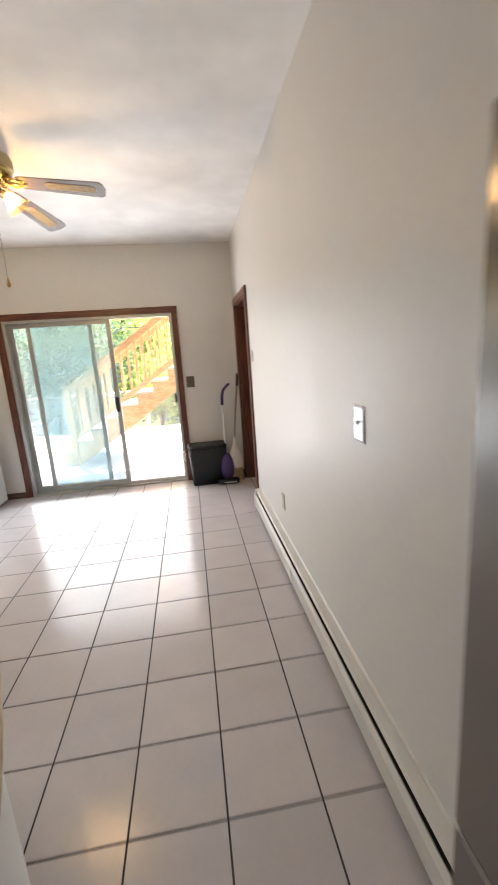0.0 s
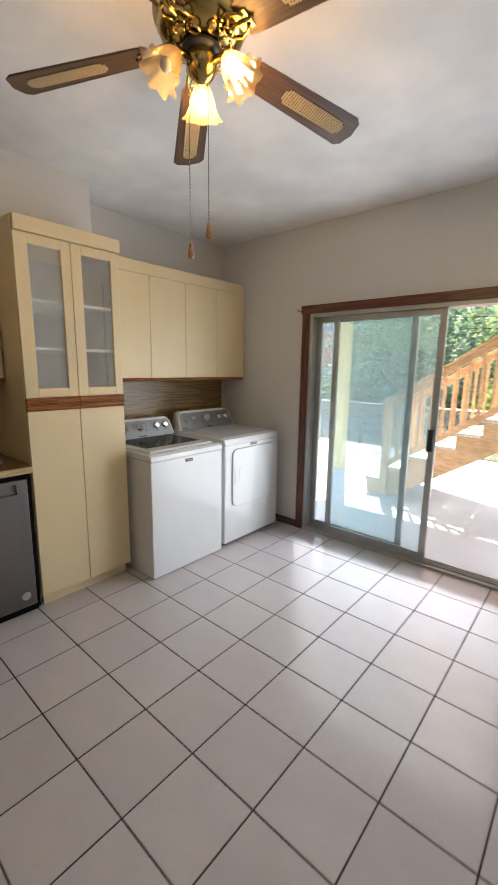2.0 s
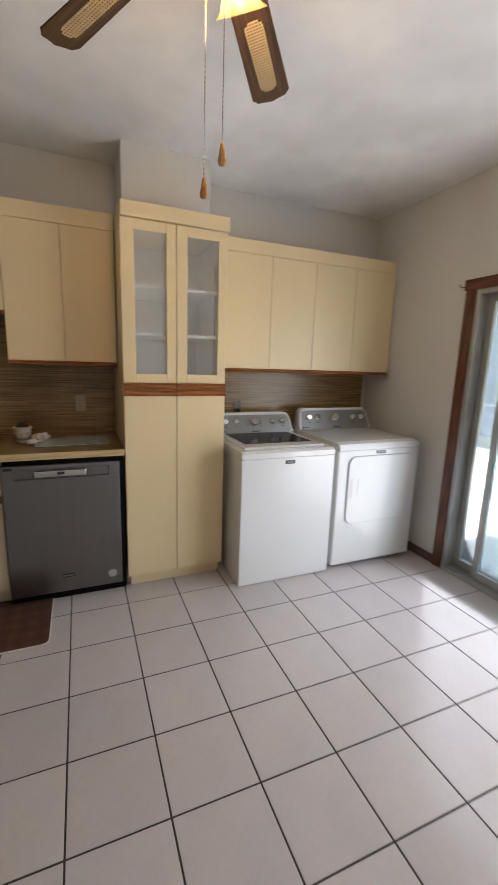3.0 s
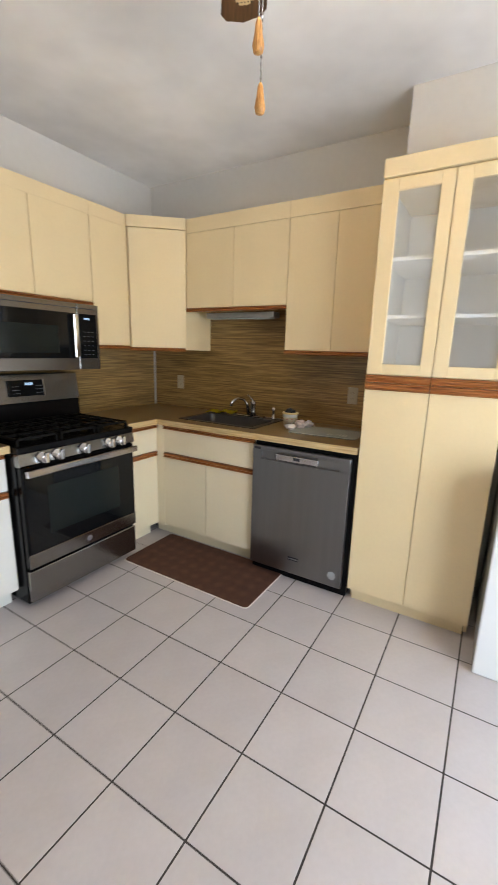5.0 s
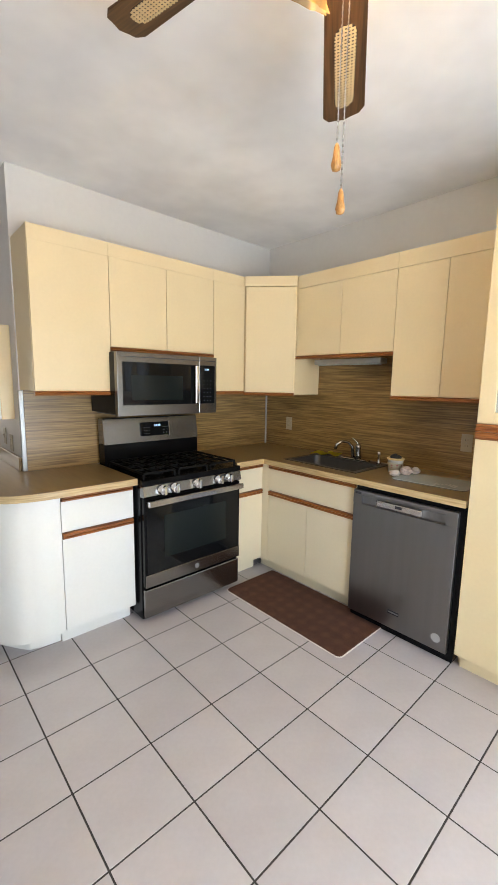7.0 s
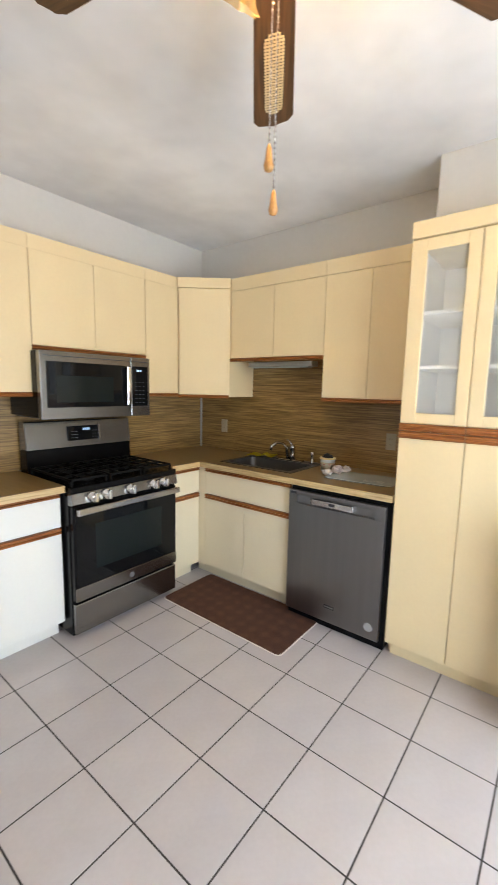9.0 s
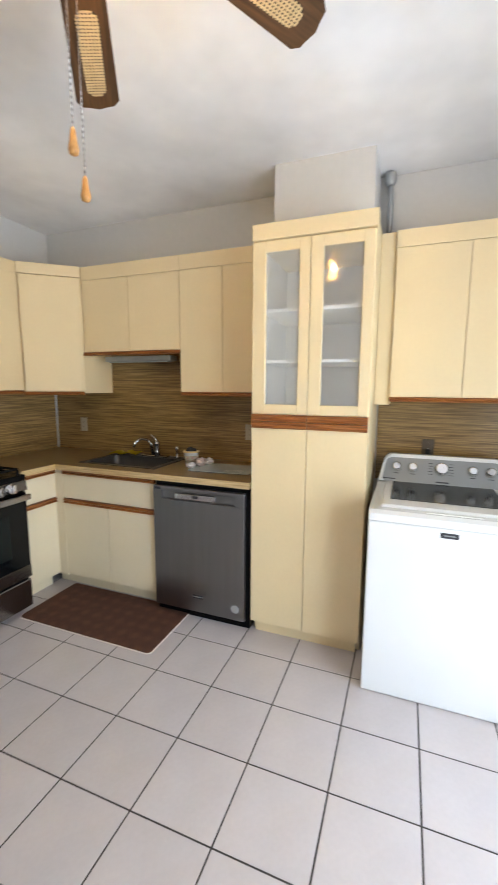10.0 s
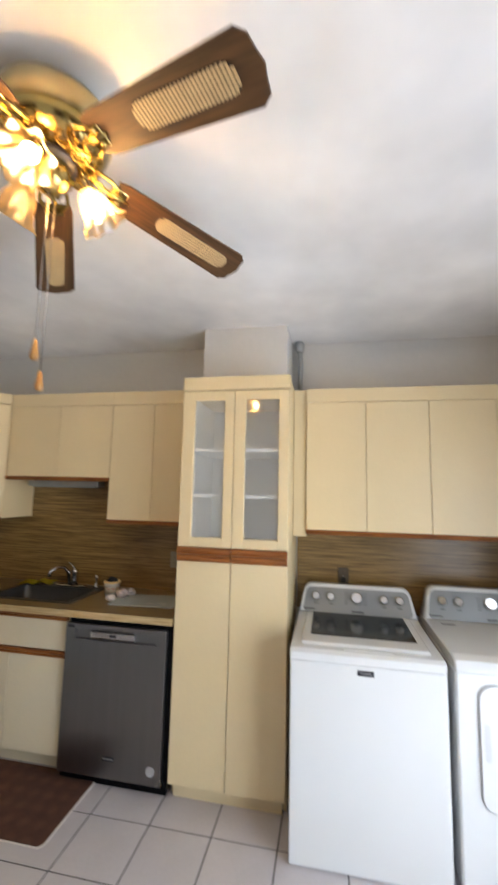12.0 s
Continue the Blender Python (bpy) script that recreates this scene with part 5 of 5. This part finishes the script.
def counter_things():
    z = 0.9455
    c = thing("plastic_tub", pose(-2.83, 2.07, z), "open white plastic tub with a printed band holding dark cloth", "tub")
    cup = lathe(bmesh.new(), [(0.040, 0), (0.044, 0.004), (0.052, 0.088), (0.055, 0.089), (0.055, 0.097), (0.051, 0.098), (0.050, 0.088), (0.046, 0.07)], 28)
    part("cup", cup, M_appl, c)
    part("rim", lathe(bmesh.new(), [(0.0555, 0.0885), (0.0565, 0.091), (0.0565, 0.096), (0.0555, 0.0985)], 28), M_yellowpaint, c, "pale yellow rim")
    part("tub_label", lathe(bmesh.new(), [(0.0462, 0.02), (0.0508, 0.068)], 28), M_ivory, c, "printed band")
    bm = bmesh.new()
    for k in range(9):
        a0 = 2 * math.pi * k / 9
        for h0, h1, w in ((0.050, 0.058, 0.013), (0.036, 0.041, 0.010)):
            rr = 0.0498 if h0 > 0.045 else 0.0485
            vs = [bm.verts.new(((rr + 0.0006 + (h - 0.045) * 0.06) * math.cos(a0 + s1 * w / rr), (rr + 0.0006 + (h - 0.045) * 0.06) * math.sin(a0 + s1 * w / rr), h)) for s1, h in ((-0.5, h0), (0.5, h0), (0.5, h1), (-0.5, h1))]
            bm.faces.new(vs)
    part("band_print", bm, M_rag, c, "reddish bars of print")["kind"] = "stuff"
    bm = bmesh.new()
    bmesh.ops.create_icosphere(bm, subdivisions=3, radius=0.036)
    for v in bm.verts:
        v.co *= 1 + 0.3 * noise.noise(v.co * 50)
        v.co.z = v.co.z * 0.75 + 0.098
    part("dark_cloth", bm, M_rubber, c, "dark crumpled cloth in the tub")

    def crumple(name, m, r, mt, label, cat, squash=0.75):
        bm = bmesh.new()
        bmesh.ops.create_icosphere(bm, subdivisions=3, radius=r)
        for v in bm.verts:
            v.co *= 1 + 0.35 * noise.noise(v.co * 45 + m.translation * 9)
            v.co.z *= squash
        low = min(v.co.z for v in bm.verts)
        for v in bm.verts:
            v.co.z -= low
        return part("crumple", bm, mt, thing(name, m, label, cat))
    crumple("paper_wad", pose(-2.715, 2.13, z), 0.035, M_paper, "crumpled white tissue on the worktop", "tissue", 0.55)
    crumple("rag", pose(-2.80, 2.165, z), 0.040, mat("pink_rag", (0.62, 0.52, 0.50), 0.9, var=0.3, scale=60), "crumpled pinkish rag beside the tub", "rag")
    crumple("rag", pose(-2.87, 2.195, z), 0.03, M_paper, "small crumpled pale cloth beside the tub", "rag")
    b = thing("cutting_board", pose(-2.77, 2.36, z, 0, 0, 4), "thin frosted glass cutting board lying on the worktop", "cutting board")
    part("board", prism(bmesh.new(), rounded(0.28, 0.43, 0.03, 5), "z", 0.0, 0.007, bev=0.001), M_frost, b)
    part("board_rim", prism(bmesh.new(), rounded(0.286, 0.436, 0.033, 5), "z", 0.0005, 0.0045), M_seam2, b, "dark rim")
    bm = bmesh.new()
    for k in range(7):
        box(bm, 0.05 + 0.02 * math.sin(k), 0.09 + 0.02 * math.cos(k), 0.03 + k * 0.018, 0.042 + k * 0.018, 0.0068, 0.0075, bev=0)
    part("board_print", bm, M_greyp, b, "faded grey print")
    bm = bmesh.new()
    n = 14
    g = [[bm.verts.new((i / n * 0.13 - 0.065, j / n * 0.24 - 0.12, 0.006 + 0.026 * abs(noise.noise(Vector((i * 0.33, j * 0.3, 1)))) + 0.012 * math.sin(j * 0.5) ** 2)) for j in range(n + 1)] for i in range(n + 1)]
    for a, b2 in zip(g, g[1:]):
        for k in range(n):
            bm.faces.new((a[k], b2[k], b2[k + 1], a[k + 1])).smooth = True
    bmesh.ops.solidify(bm, geom=bm.faces[:], thickness=0.003)
    part("cloth", bm, M_yellow, thing("dish_cloth", pose(-2.98, 1.38, z + 0.004, 0, 0, 20), "bright yellow dish cloth crumpled behind the sink", "dish cloth"))


counter_things()


def corner_clutter():
    c = thing("trash_bin", pose(0.10, 4.62, 0), "black plastic lidded bin standing by the patio door", "bin")
    x0, x1, y0, y1 = -0.20, 0.15, 0.0, 0.22
    bm = bmesh.new()
    lo = [bm.verts.new((x, y, 0.0)) for x, y in rounded(0.40, 0.25, 0.04, 4, 0.0, 0.13)]
    hi = [bm.verts.new((x, y, 0.44)) for x, y in rounded(0.45, 0.265, 0.05, 4, 0.0, 0.13)]
    for k in range(len(lo)):
        j = (k + 1) % len(lo)
        bm.faces.new((lo[k], lo[j], hi[j], hi[k])).smooth = True
    bm.faces.new(lo[::-1]), bm.faces.new(hi)
    part("body", bm, M_bin, c)
    part("lid", prism(bmesh.new(), rounded(0.465, 0.28, 0.075, 5, 0.0, 0.13), "z", 0.435, 0.478, bev=0.016), M_bin, c)
    bm = tube(bmesh.new(), [(-0.245, 0.02, 0.40), (-0.275, 0.01, 0.37), (-0.27, 0.01, 0.33), (-0.245, 0.02, 0.31)], 0.007, 8)
    tube(bm, [(-0.245, 0.02, 0.44), (-0.28, 0.01, 0.43), (-0.27, 0.01, 0.40)], 0.009, 8)
    part("handle", bm, M_chrome, c, "bright metal handle")
    v = thing("stick_vacuum", pose(0.32, 4.60, 0), "purple upright stick vacuum with a long white tube", "vacuum cleaner")
    bm = prism(bmesh.new(), rounded(0.25, 0.11, 0.035, 5), "z", 0.008, 0.055, bev=0.01)
    part("floor_head", bm, M_bin, v)
    part("head_stripe", B(-0.06, 0.09, -0.057, -0.05, 0.02, 0.032, bev=0.002), M_appl, v)
    bm = lathe(bmesh.new(), [(0.04, 0), (0.07, 0.04), (0.08, 0.14), (0.074, 0.22), (0.05, 0.28), (0.02, 0.31)], 20, (0, 0.03, 0.05), Matrix.Rotation(radians(-6), 4, "X"))
    part("body", bm, M_purple, v, "purple dust canister")
    part("tube", tube(bmesh.new(), [(0.0, 0.06, 0.33), (0.005, 0.16, 0.93)], 0.013, 10), M_appl, v, "white tube")
    part("grip", tube(bmesh.new(), [(0.005, 0.16, 0.92), (0.01, 0.175, 1.03), (0.03, 0.165, 1.10), (0.075, 0.14, 1.15), (0.10, 0.12, 1.17)], [0.018, 0.018, 0.016, 0.016, 0.012], 10), M_purple, v, "bent purple grip")
    w = thing("broom", pose(0.43, 4.66, 0), "grey-handled broom with pale bristles leaning in the corner", "broom")
    bm = bmesh.new()
    lathe(bm, [(0.012, 0.56), (0.018, 0.50), (0.032, 0.44), (0.062, 0.36), (0.083, 0.26), (0.086, 0.20), (0.078, 0.165)], 18)
    for v2 in bm.verts:
        v2.co.y *= 0.45
    part("hood", bm, M_clothbag, w, "pale cap")
    bm = bmesh.new()
    for k in range(60):
        x = -0.070 + 0.14 * (k % 15) / 14
        y = -0.018 + 0.012 * (k // 15)
        box(bm, x - 0.003 + random.uniform(-.004, .004), x + 0.003, y - 0.003, y + 0.003, 0.0, 0.19, bev=0)
    part("bristles", bm, M_cane, w)
    part("handle", tube(bmesh.new(), [(0, 0, 0.54), (0.04, 0.08, 0.8), (0.10, 0.18, 1.18)], 0.011, 10), M_greyp, w, "grey metal handle")
    part("handle_end", tube(bmesh.new(), [(0.092, 0.165, 1.13), (0.112, 0.205, 1.27)], 0.016, 10), M_darkp, w)


corner_clutter()


# ---- patio, stair and garden outside ----
DECK = -0.10
solo("ground", B(-40, 40, 5.05, 90, -0.9, -0.62, bev=0), M_grass, "", "", "structure")
solo("patio", B(-7, 5, 5.05, 10.1, -0.62, DECK, bev=0.01), M_concrete, "sunlit pale concrete patio slab", "patio", "structure")
solo("outer_wall", B(-7, -3.3, 5.0, 5.06, -0.5, 3.0, bev=0), M_siding, "pale sided outside wall of the house", "wall", "structure")


def stair():
    s = thing("outdoor_stair", Matrix(), "cedar-coloured wooden outdoor stair with railings climbing from the patio", "stair")
    ya, yb, run, rise = 6.80, 7.70, 0.264, 0.178
    n = 12
    nose = lambda k: (-2.224 + run * k, 0.12 + rise * k)
    for k in range(n):
        x, z = nose(k)
        part("tread", B(x - 0.02, x + run, ya - 0.02, yb + 0.02, z - 0.035, z, bev=0.003), M_deckpale, s, "pale tread")
        part("riser", B(x + 0.005, x + 0.02, ya + 0.01, yb - 0.01, z - rise, z - 0.036, bev=0), M_deckwood, s)
    for y in (ya, yb - 0.04):
        pts = [(-2.20, DECK)]
        for k in range(n):
            x, z = nose(k)
            pts += [(x + 0.004, z - 0.036), (x + run + 0.004, z - 0.036)]
        xe, ze = nose(n - 1)
        pts += [(xe + run + 0.004, ze - 0.30), (-2.224 + run * 1.3, DECK)]
        part("stringer", prism(bmesh.new(), pts, "y", y, y + 0.04), M_deckwood, s, "notched side board")
    sl = rise / run
    for y in (ya, yb):
        top = lambda x: 1.19 + (x + 1.94) * sl
        part("newel_post", B(-2.03, -1.935, y - 0.045, y + 0.045, DECK, 1.20, bev=0.006), M_deckwood, s, "square newel post")
        part("newel_post", B(0.55, 0.64, y - 0.045, y + 0.045, nose(10)[1], top(0.6) + 0.02, bev=0.006), M_deckwood, s)
        for dz, h, name in ((0, 0.035, "handrail"), (-0.03, 0.09, "top_rail"), (-0.80, 0.09, "bottom_rail")):
            wdt = 0.07 if name == "handrail" else 0.02
            a, b = -2.03 if name == "handrail" else -1.935, 0.6
            bm = prism(bmesh.new(), [(a, top(a) + dz), (b, top(b) + dz), (b, top(b) + dz - h), (a, top(a) + dz - h)], "y", y - wdt, y + wdt, bev=0.003)
            part(name, bm, M_deckwood, s)
        x = -1.84
        while x < 0.5:
            part("baluster", B(x - 0.017, x + 0.017, y - 0.017, y + 0.017, top(x) - 0.86, top(x) - 0.06, bev=0.002), M_deckwood, s)
            x += 0.125
    return s


M_deckpale = grain("pale_tread", (0.5, 0.45, 0.38), (0.7, 0.66, 0.58), 0.7, (12, 1.5, 12), 4)
stair()
p = thing("upper_deck", Matrix(), "boards of the upper deck over the patio", "deck", kind="structure")
part("boards", B(-3.5, -0.35, 5.06, 8.0, 2.62, 2.80, bev=0.003), M_deckwood, p)
part("boards", B(-0.35, 3.6, 5.06, 6.7, 2.62, 2.80, bev=0.003), M_deckwood, p)
part("boards", B(-0.35, 3.6, 7.8, 8.0, 2.62, 2.80, bev=0.003), M_deckwood, p)
p = thing("deck_post", pose(-3.13, 7.7, DECK), "tall square yellow-painted post holding up the deck", "post")
part("shaft", B(-0.085, 0.085, -0.085, 0.085, 0, 2.72, bev=0.008), M_yellowpaint, p)
p = thing("deck_post", pose(3.3, 7.7, DECK), "tall square yellow-painted post holding up the deck", "post")
part("shaft", B(-0.085, 0.085, -0.085, 0.085, 0, 2.72, bev=0.008), M_yellowpaint, p)


def wire_fence():
    f = thing("wire_fence", pose(0, 10.0, DECK), "low chain-link fence along the far edge of the patio", "fence")
    for x in np.arange(-6.8, 5, 1.9):
        part("post", tube(bmesh.new(), [(x, 0, 0), (x, 0, 0.93)], 0.025, 10), M_galv, f)
    part("top_rail", tube(bmesh.new(), [(-6.8, 0, 0.91), (4.8, 0, 0.91)], 0.018, 8), M_galv, f)
    bm = bmesh.new()
    for s in (-1, 1):
        x = -6.8
        while x < 4.8:
            a, b = Vector((x, 0.004 * s, 0.03)), Vector((x + 0.87 * s, 0.004 * s, 0.90))
            if -6.8 <= b.x <= 4.8:
                d = (b - a).normalized().cross(Vector((0, 1, 0))) * 0.0025
                vs = [bm.verts.new(q) for q in (a - d, a + d, b + d, b - d)]
                bm.faces.new(vs)
            x += 0.075
    mesh = part("wire_mesh", bm, M_galv, f)
    tagged(mesh, kind="stuff")


wire_fence()


def neighbour_house():
    h = thing("neighbour_house", pose(-8.9, 14.8, -0.62), "pale lilac sided house beyond the fence with a small shuttered window", "house")
    part("wall", prism(bmesh.new(), [(-3.0, 0), (3.0, 0), (3.0, 3.68), (0, 4.62), (-3.0, 3.68)], "y", 0, 6), M_siding, h)
    bm = bmesh.new()
    for k in range(22):
        half = min(3.0, (4.5 - (0.3 + k * 0.2)) / 0.3133) if k > 16 else 3.0
        prism(bm, [(-0.03, 0.1 + k * 0.2), (-0.005, 0.3 + k * 0.2), (0.0, 0.1 + k * 0.2)], "x", -half, half)
    part("siding_boards", bm, M_siding, h)
    part("roof", prism(bmesh.new(), [(-3.3, 3.6), (0, 4.64), (3.3, 3.6), (3.3, 3.72), (0, 4.78), (-3.3, 3.72)], "y", -0.35, 6.3), M_roof, h)
    for x in (-1.6, 0.7):
        w = part("window", B(x - 0.45, x + 0.45, -0.06, 0.05, 2.2, 3.4, bev=0.01), M_appl, h)
        part("pane", B(x - 0.38, x + 0.38, -0.07, -0.062, 2.27, 3.33, bev=0), M_smoke, w)
        for sx in (-0.62, 0.62):
            part("shutter", B(x + sx - 0.15, x + sx + 0.15, -0.06, -0.031, 2.2, 3.4, bev=0.005), M_rag, w)


neighbour_house()


def tree(name, x, y, z, h, r, seed, leafmat, label, count=7000, size=0.075):
    rnd = random.Random(seed)
    t = thing(name, pose(x, y, z), label, "tree", "trees beyond the patio")
    bm = bmesh.new()
    tube(bm, [(0, 0, 0), (0.05, 0, h * 0.3), (0.0, 0.08, h * 0.6), (0.05, 0, h * 0.85)], [h * 0.035, h * 0.028, h * 0.018, h * 0.006], 9)
    ends = []
    for k in range(9):
        a, z0 = k * 2.4 + rnd.random(), h * (0.3 + 0.055 * k)
        e = Vector((math.cos(a) * r * 0.75, math.sin(a) * r * 0.75, z0 + h * rnd.uniform(0.08, 0.22)))
        tube(bm, [(0, 0, z0), e * 0.5 + Vector((0, 0, z0 * 0.5 + 0.05)), e], [h * 0.014, h * 0.009, h * 0.004], 6)
        ends += [e, e * 0.6 + Vector((0, 0, z0 * 0.4))]
    ends += [Vector((0, 0, h * 0.9)), Vector((0.1, 0, h * 0.75))]
    part("trunk", bm, M_bark, t)
    verts, faces = [], []
    for k in range(count):
        c = rnd.choice(ends)
        p = c + Vector((rnd.gauss(0, 1), rnd.gauss(0, 1), rnd.gauss(0, 0.8))) * r * 0.24
        u = Vector((rnd.gauss(0, 1), rnd.gauss(0, 1), rnd.gauss(0, 1))).normalized()
        w = u.orthogonal().normalized() * size * rnd.uniform(0.35, 0.7)
        u = u * size * rnd.uniform(0.7, 1.3)
        b = len(verts)
        verts += [p - u, p + w, p + u, p - w]
        faces.append((b, b + 1, b + 2, b + 3))
    me = bpy.data.meshes.new("crown")
    me.from_pydata([tuple(v) for v in verts], [], faces)
    me.materials.append(leafmat)
    ob = new("crown", me)
    ob.parent = t
    tagged(ob, kind="stuff")
    return t


for i, (x, y, h, r, mt, lb) in enumerate([(-6.6, 17, 5.6, 2.3, M_leafd, "blue-green leafy tree"), (-4.1, 13.4, 4.7, 2.0, M_leafd, "blue-green leafy tree"), (-2.6, 18, 5.0, 2.2, M_leaf, "bright green leafy tree"), (-0.4, 16.5, 3.3, 1.7, M_leaf, "bright green leafy tree"), (1.6, 19, 3.0, 2.0, M_leaf, "bright green leafy tree"), (-5.4, 21, 8.0, 3.2, M_leafd, "tall blue-green tree"), (-12.8, 22, 7.5, 3.0, M_leafd, "tall blue-green tree"), (3.8, 17, 3.1, 2.0, M_leaf, "bright green leafy tree"), (-1.4, 24, 5.6, 2.8, M_leaf, "tall bright green tree"), (-3.2, 12.6, 2.2, 1.3, M_leafd, "low dense bush"), (-5.2, 12.8, 2.3, 1.4, M_leafd, "low dense bush"), (-1.0, 12.8, 2.0, 1.3, M_leaf, "low dense bush"), (1.2, 12.9, 2.1, 1.4, M_leaf, "low dense bush")]):
    tree("tree", x, y, -0.62, h, r, i, mt, lb + " beyond the patio fence")
hl = bmesh.new()
rows_ = [[hl.verts.new((x, 60 + 6 * math.sin(x * 0.05), z * (4.5 + 3.0 * noise.noise(Vector((x * 0.035, 3, 0))) + 0.5 * noise.noise(Vector((x * 0.4, 3, 0)))) - 0.7)) for x in np.arange(-70, 71, 1.0)] for z in (0, 1)]
for k in range(140):
    hl.faces.new((rows_[0][k], rows_[0][k + 1], rows_[1][k + 1], rows_[1][k]))
solo("backdrop", hl, M_hill, "far wooded hillside", "hill", "structure")
p = thing("utility_pole", pose(-6.2, 27, -0.7), "wooden utility pole with a transformer behind the trees", "utility pole")
part("pole", tube(bmesh.new(), [(0, 0, 0), (0, 0, 8.5)], [0.15, 0.11], 10), M_bark, p)
part("crossarm", B(-1.1, 1.1, -0.06, 0.06, 7.5, 7.62, bev=0.01), M_bark, p)
part("transformer", lathe(bmesh.new(), [(0.2, 6.2), (0.22, 6.3), (0.22, 7.0), (0.15, 7.1)], 16, (0.35, 0, 0)), M_greyp, p)
for k, z in enumerate((2.55, 2.85, 3.5)):
    w = thing("power_line", Matrix(), "thin sagging overhead cable behind the patio", "cable")
    part("cable", tube(bmesh.new(), [(-12 + i * 1.5, 13.6 + k * 0.1, z + 0.012 * (i - 8) ** 2) for i in range(15)], 0.009, 5), M_rubber, w)


# ---- floor: grout bed, and each tile a piece of its own ----
fl = solo("floor", B(WEST - T, 1.6, -3.3, NORTH + T, -0.12, -0.0020, bev=0), M_grout, "glazed off-white square floor tiles with dark grout", "floor", "structure")


def tiles():
    made, g = {}, 0.0033
    x0i, x1i = math.floor((WEST - X0) / P), math.ceil((1.55 - X0) / P)
    y0i, y1i = math.floor((-3.2 - Y0) / P), math.ceil((NORTH - Y0) / P)
    for i in range(x0i, x1i):
        for j in range(y0i, y1i):
            ax, bx = max(X0 + i * P + g, WEST), X0 + (i + 1) * P - g
            ay, by = Y0 + j * P + g, min(Y0 + (j + 1) * P - g, NORTH)
            if by < SOUTH and bx < STUB + 0.3 and bx < STUB:
                continue
            if ax > EAST + 0.005 and ay > 0.7 and not (ay > 3.5 and ax < 1.6):
                continue
            if bx - ax < 0.02 or by - ay < 0.02:
                continue
            key = (round(bx - ax, 3), round(by - ay, 3))
            cx, cy = X0 + (i + 0.5) * P, Y0 + (j + 0.5) * P
            if key not in made:
                bm = B(ax - cx, bx - cx, ay - cy, by - cy, -0.006, 0.0, bev=0.0010)
                made[key] = mesh_of("tile", bm, M_tile)
            ob = new("tile", made[key])
            ob.parent = fl
            ob.matrix_basis = pose(cx, cy, random.uniform(-0.0002, 0.0002), random.uniform(-0.03, 0.03), random.uniform(-0.03, 0.03), 0)


tiles()
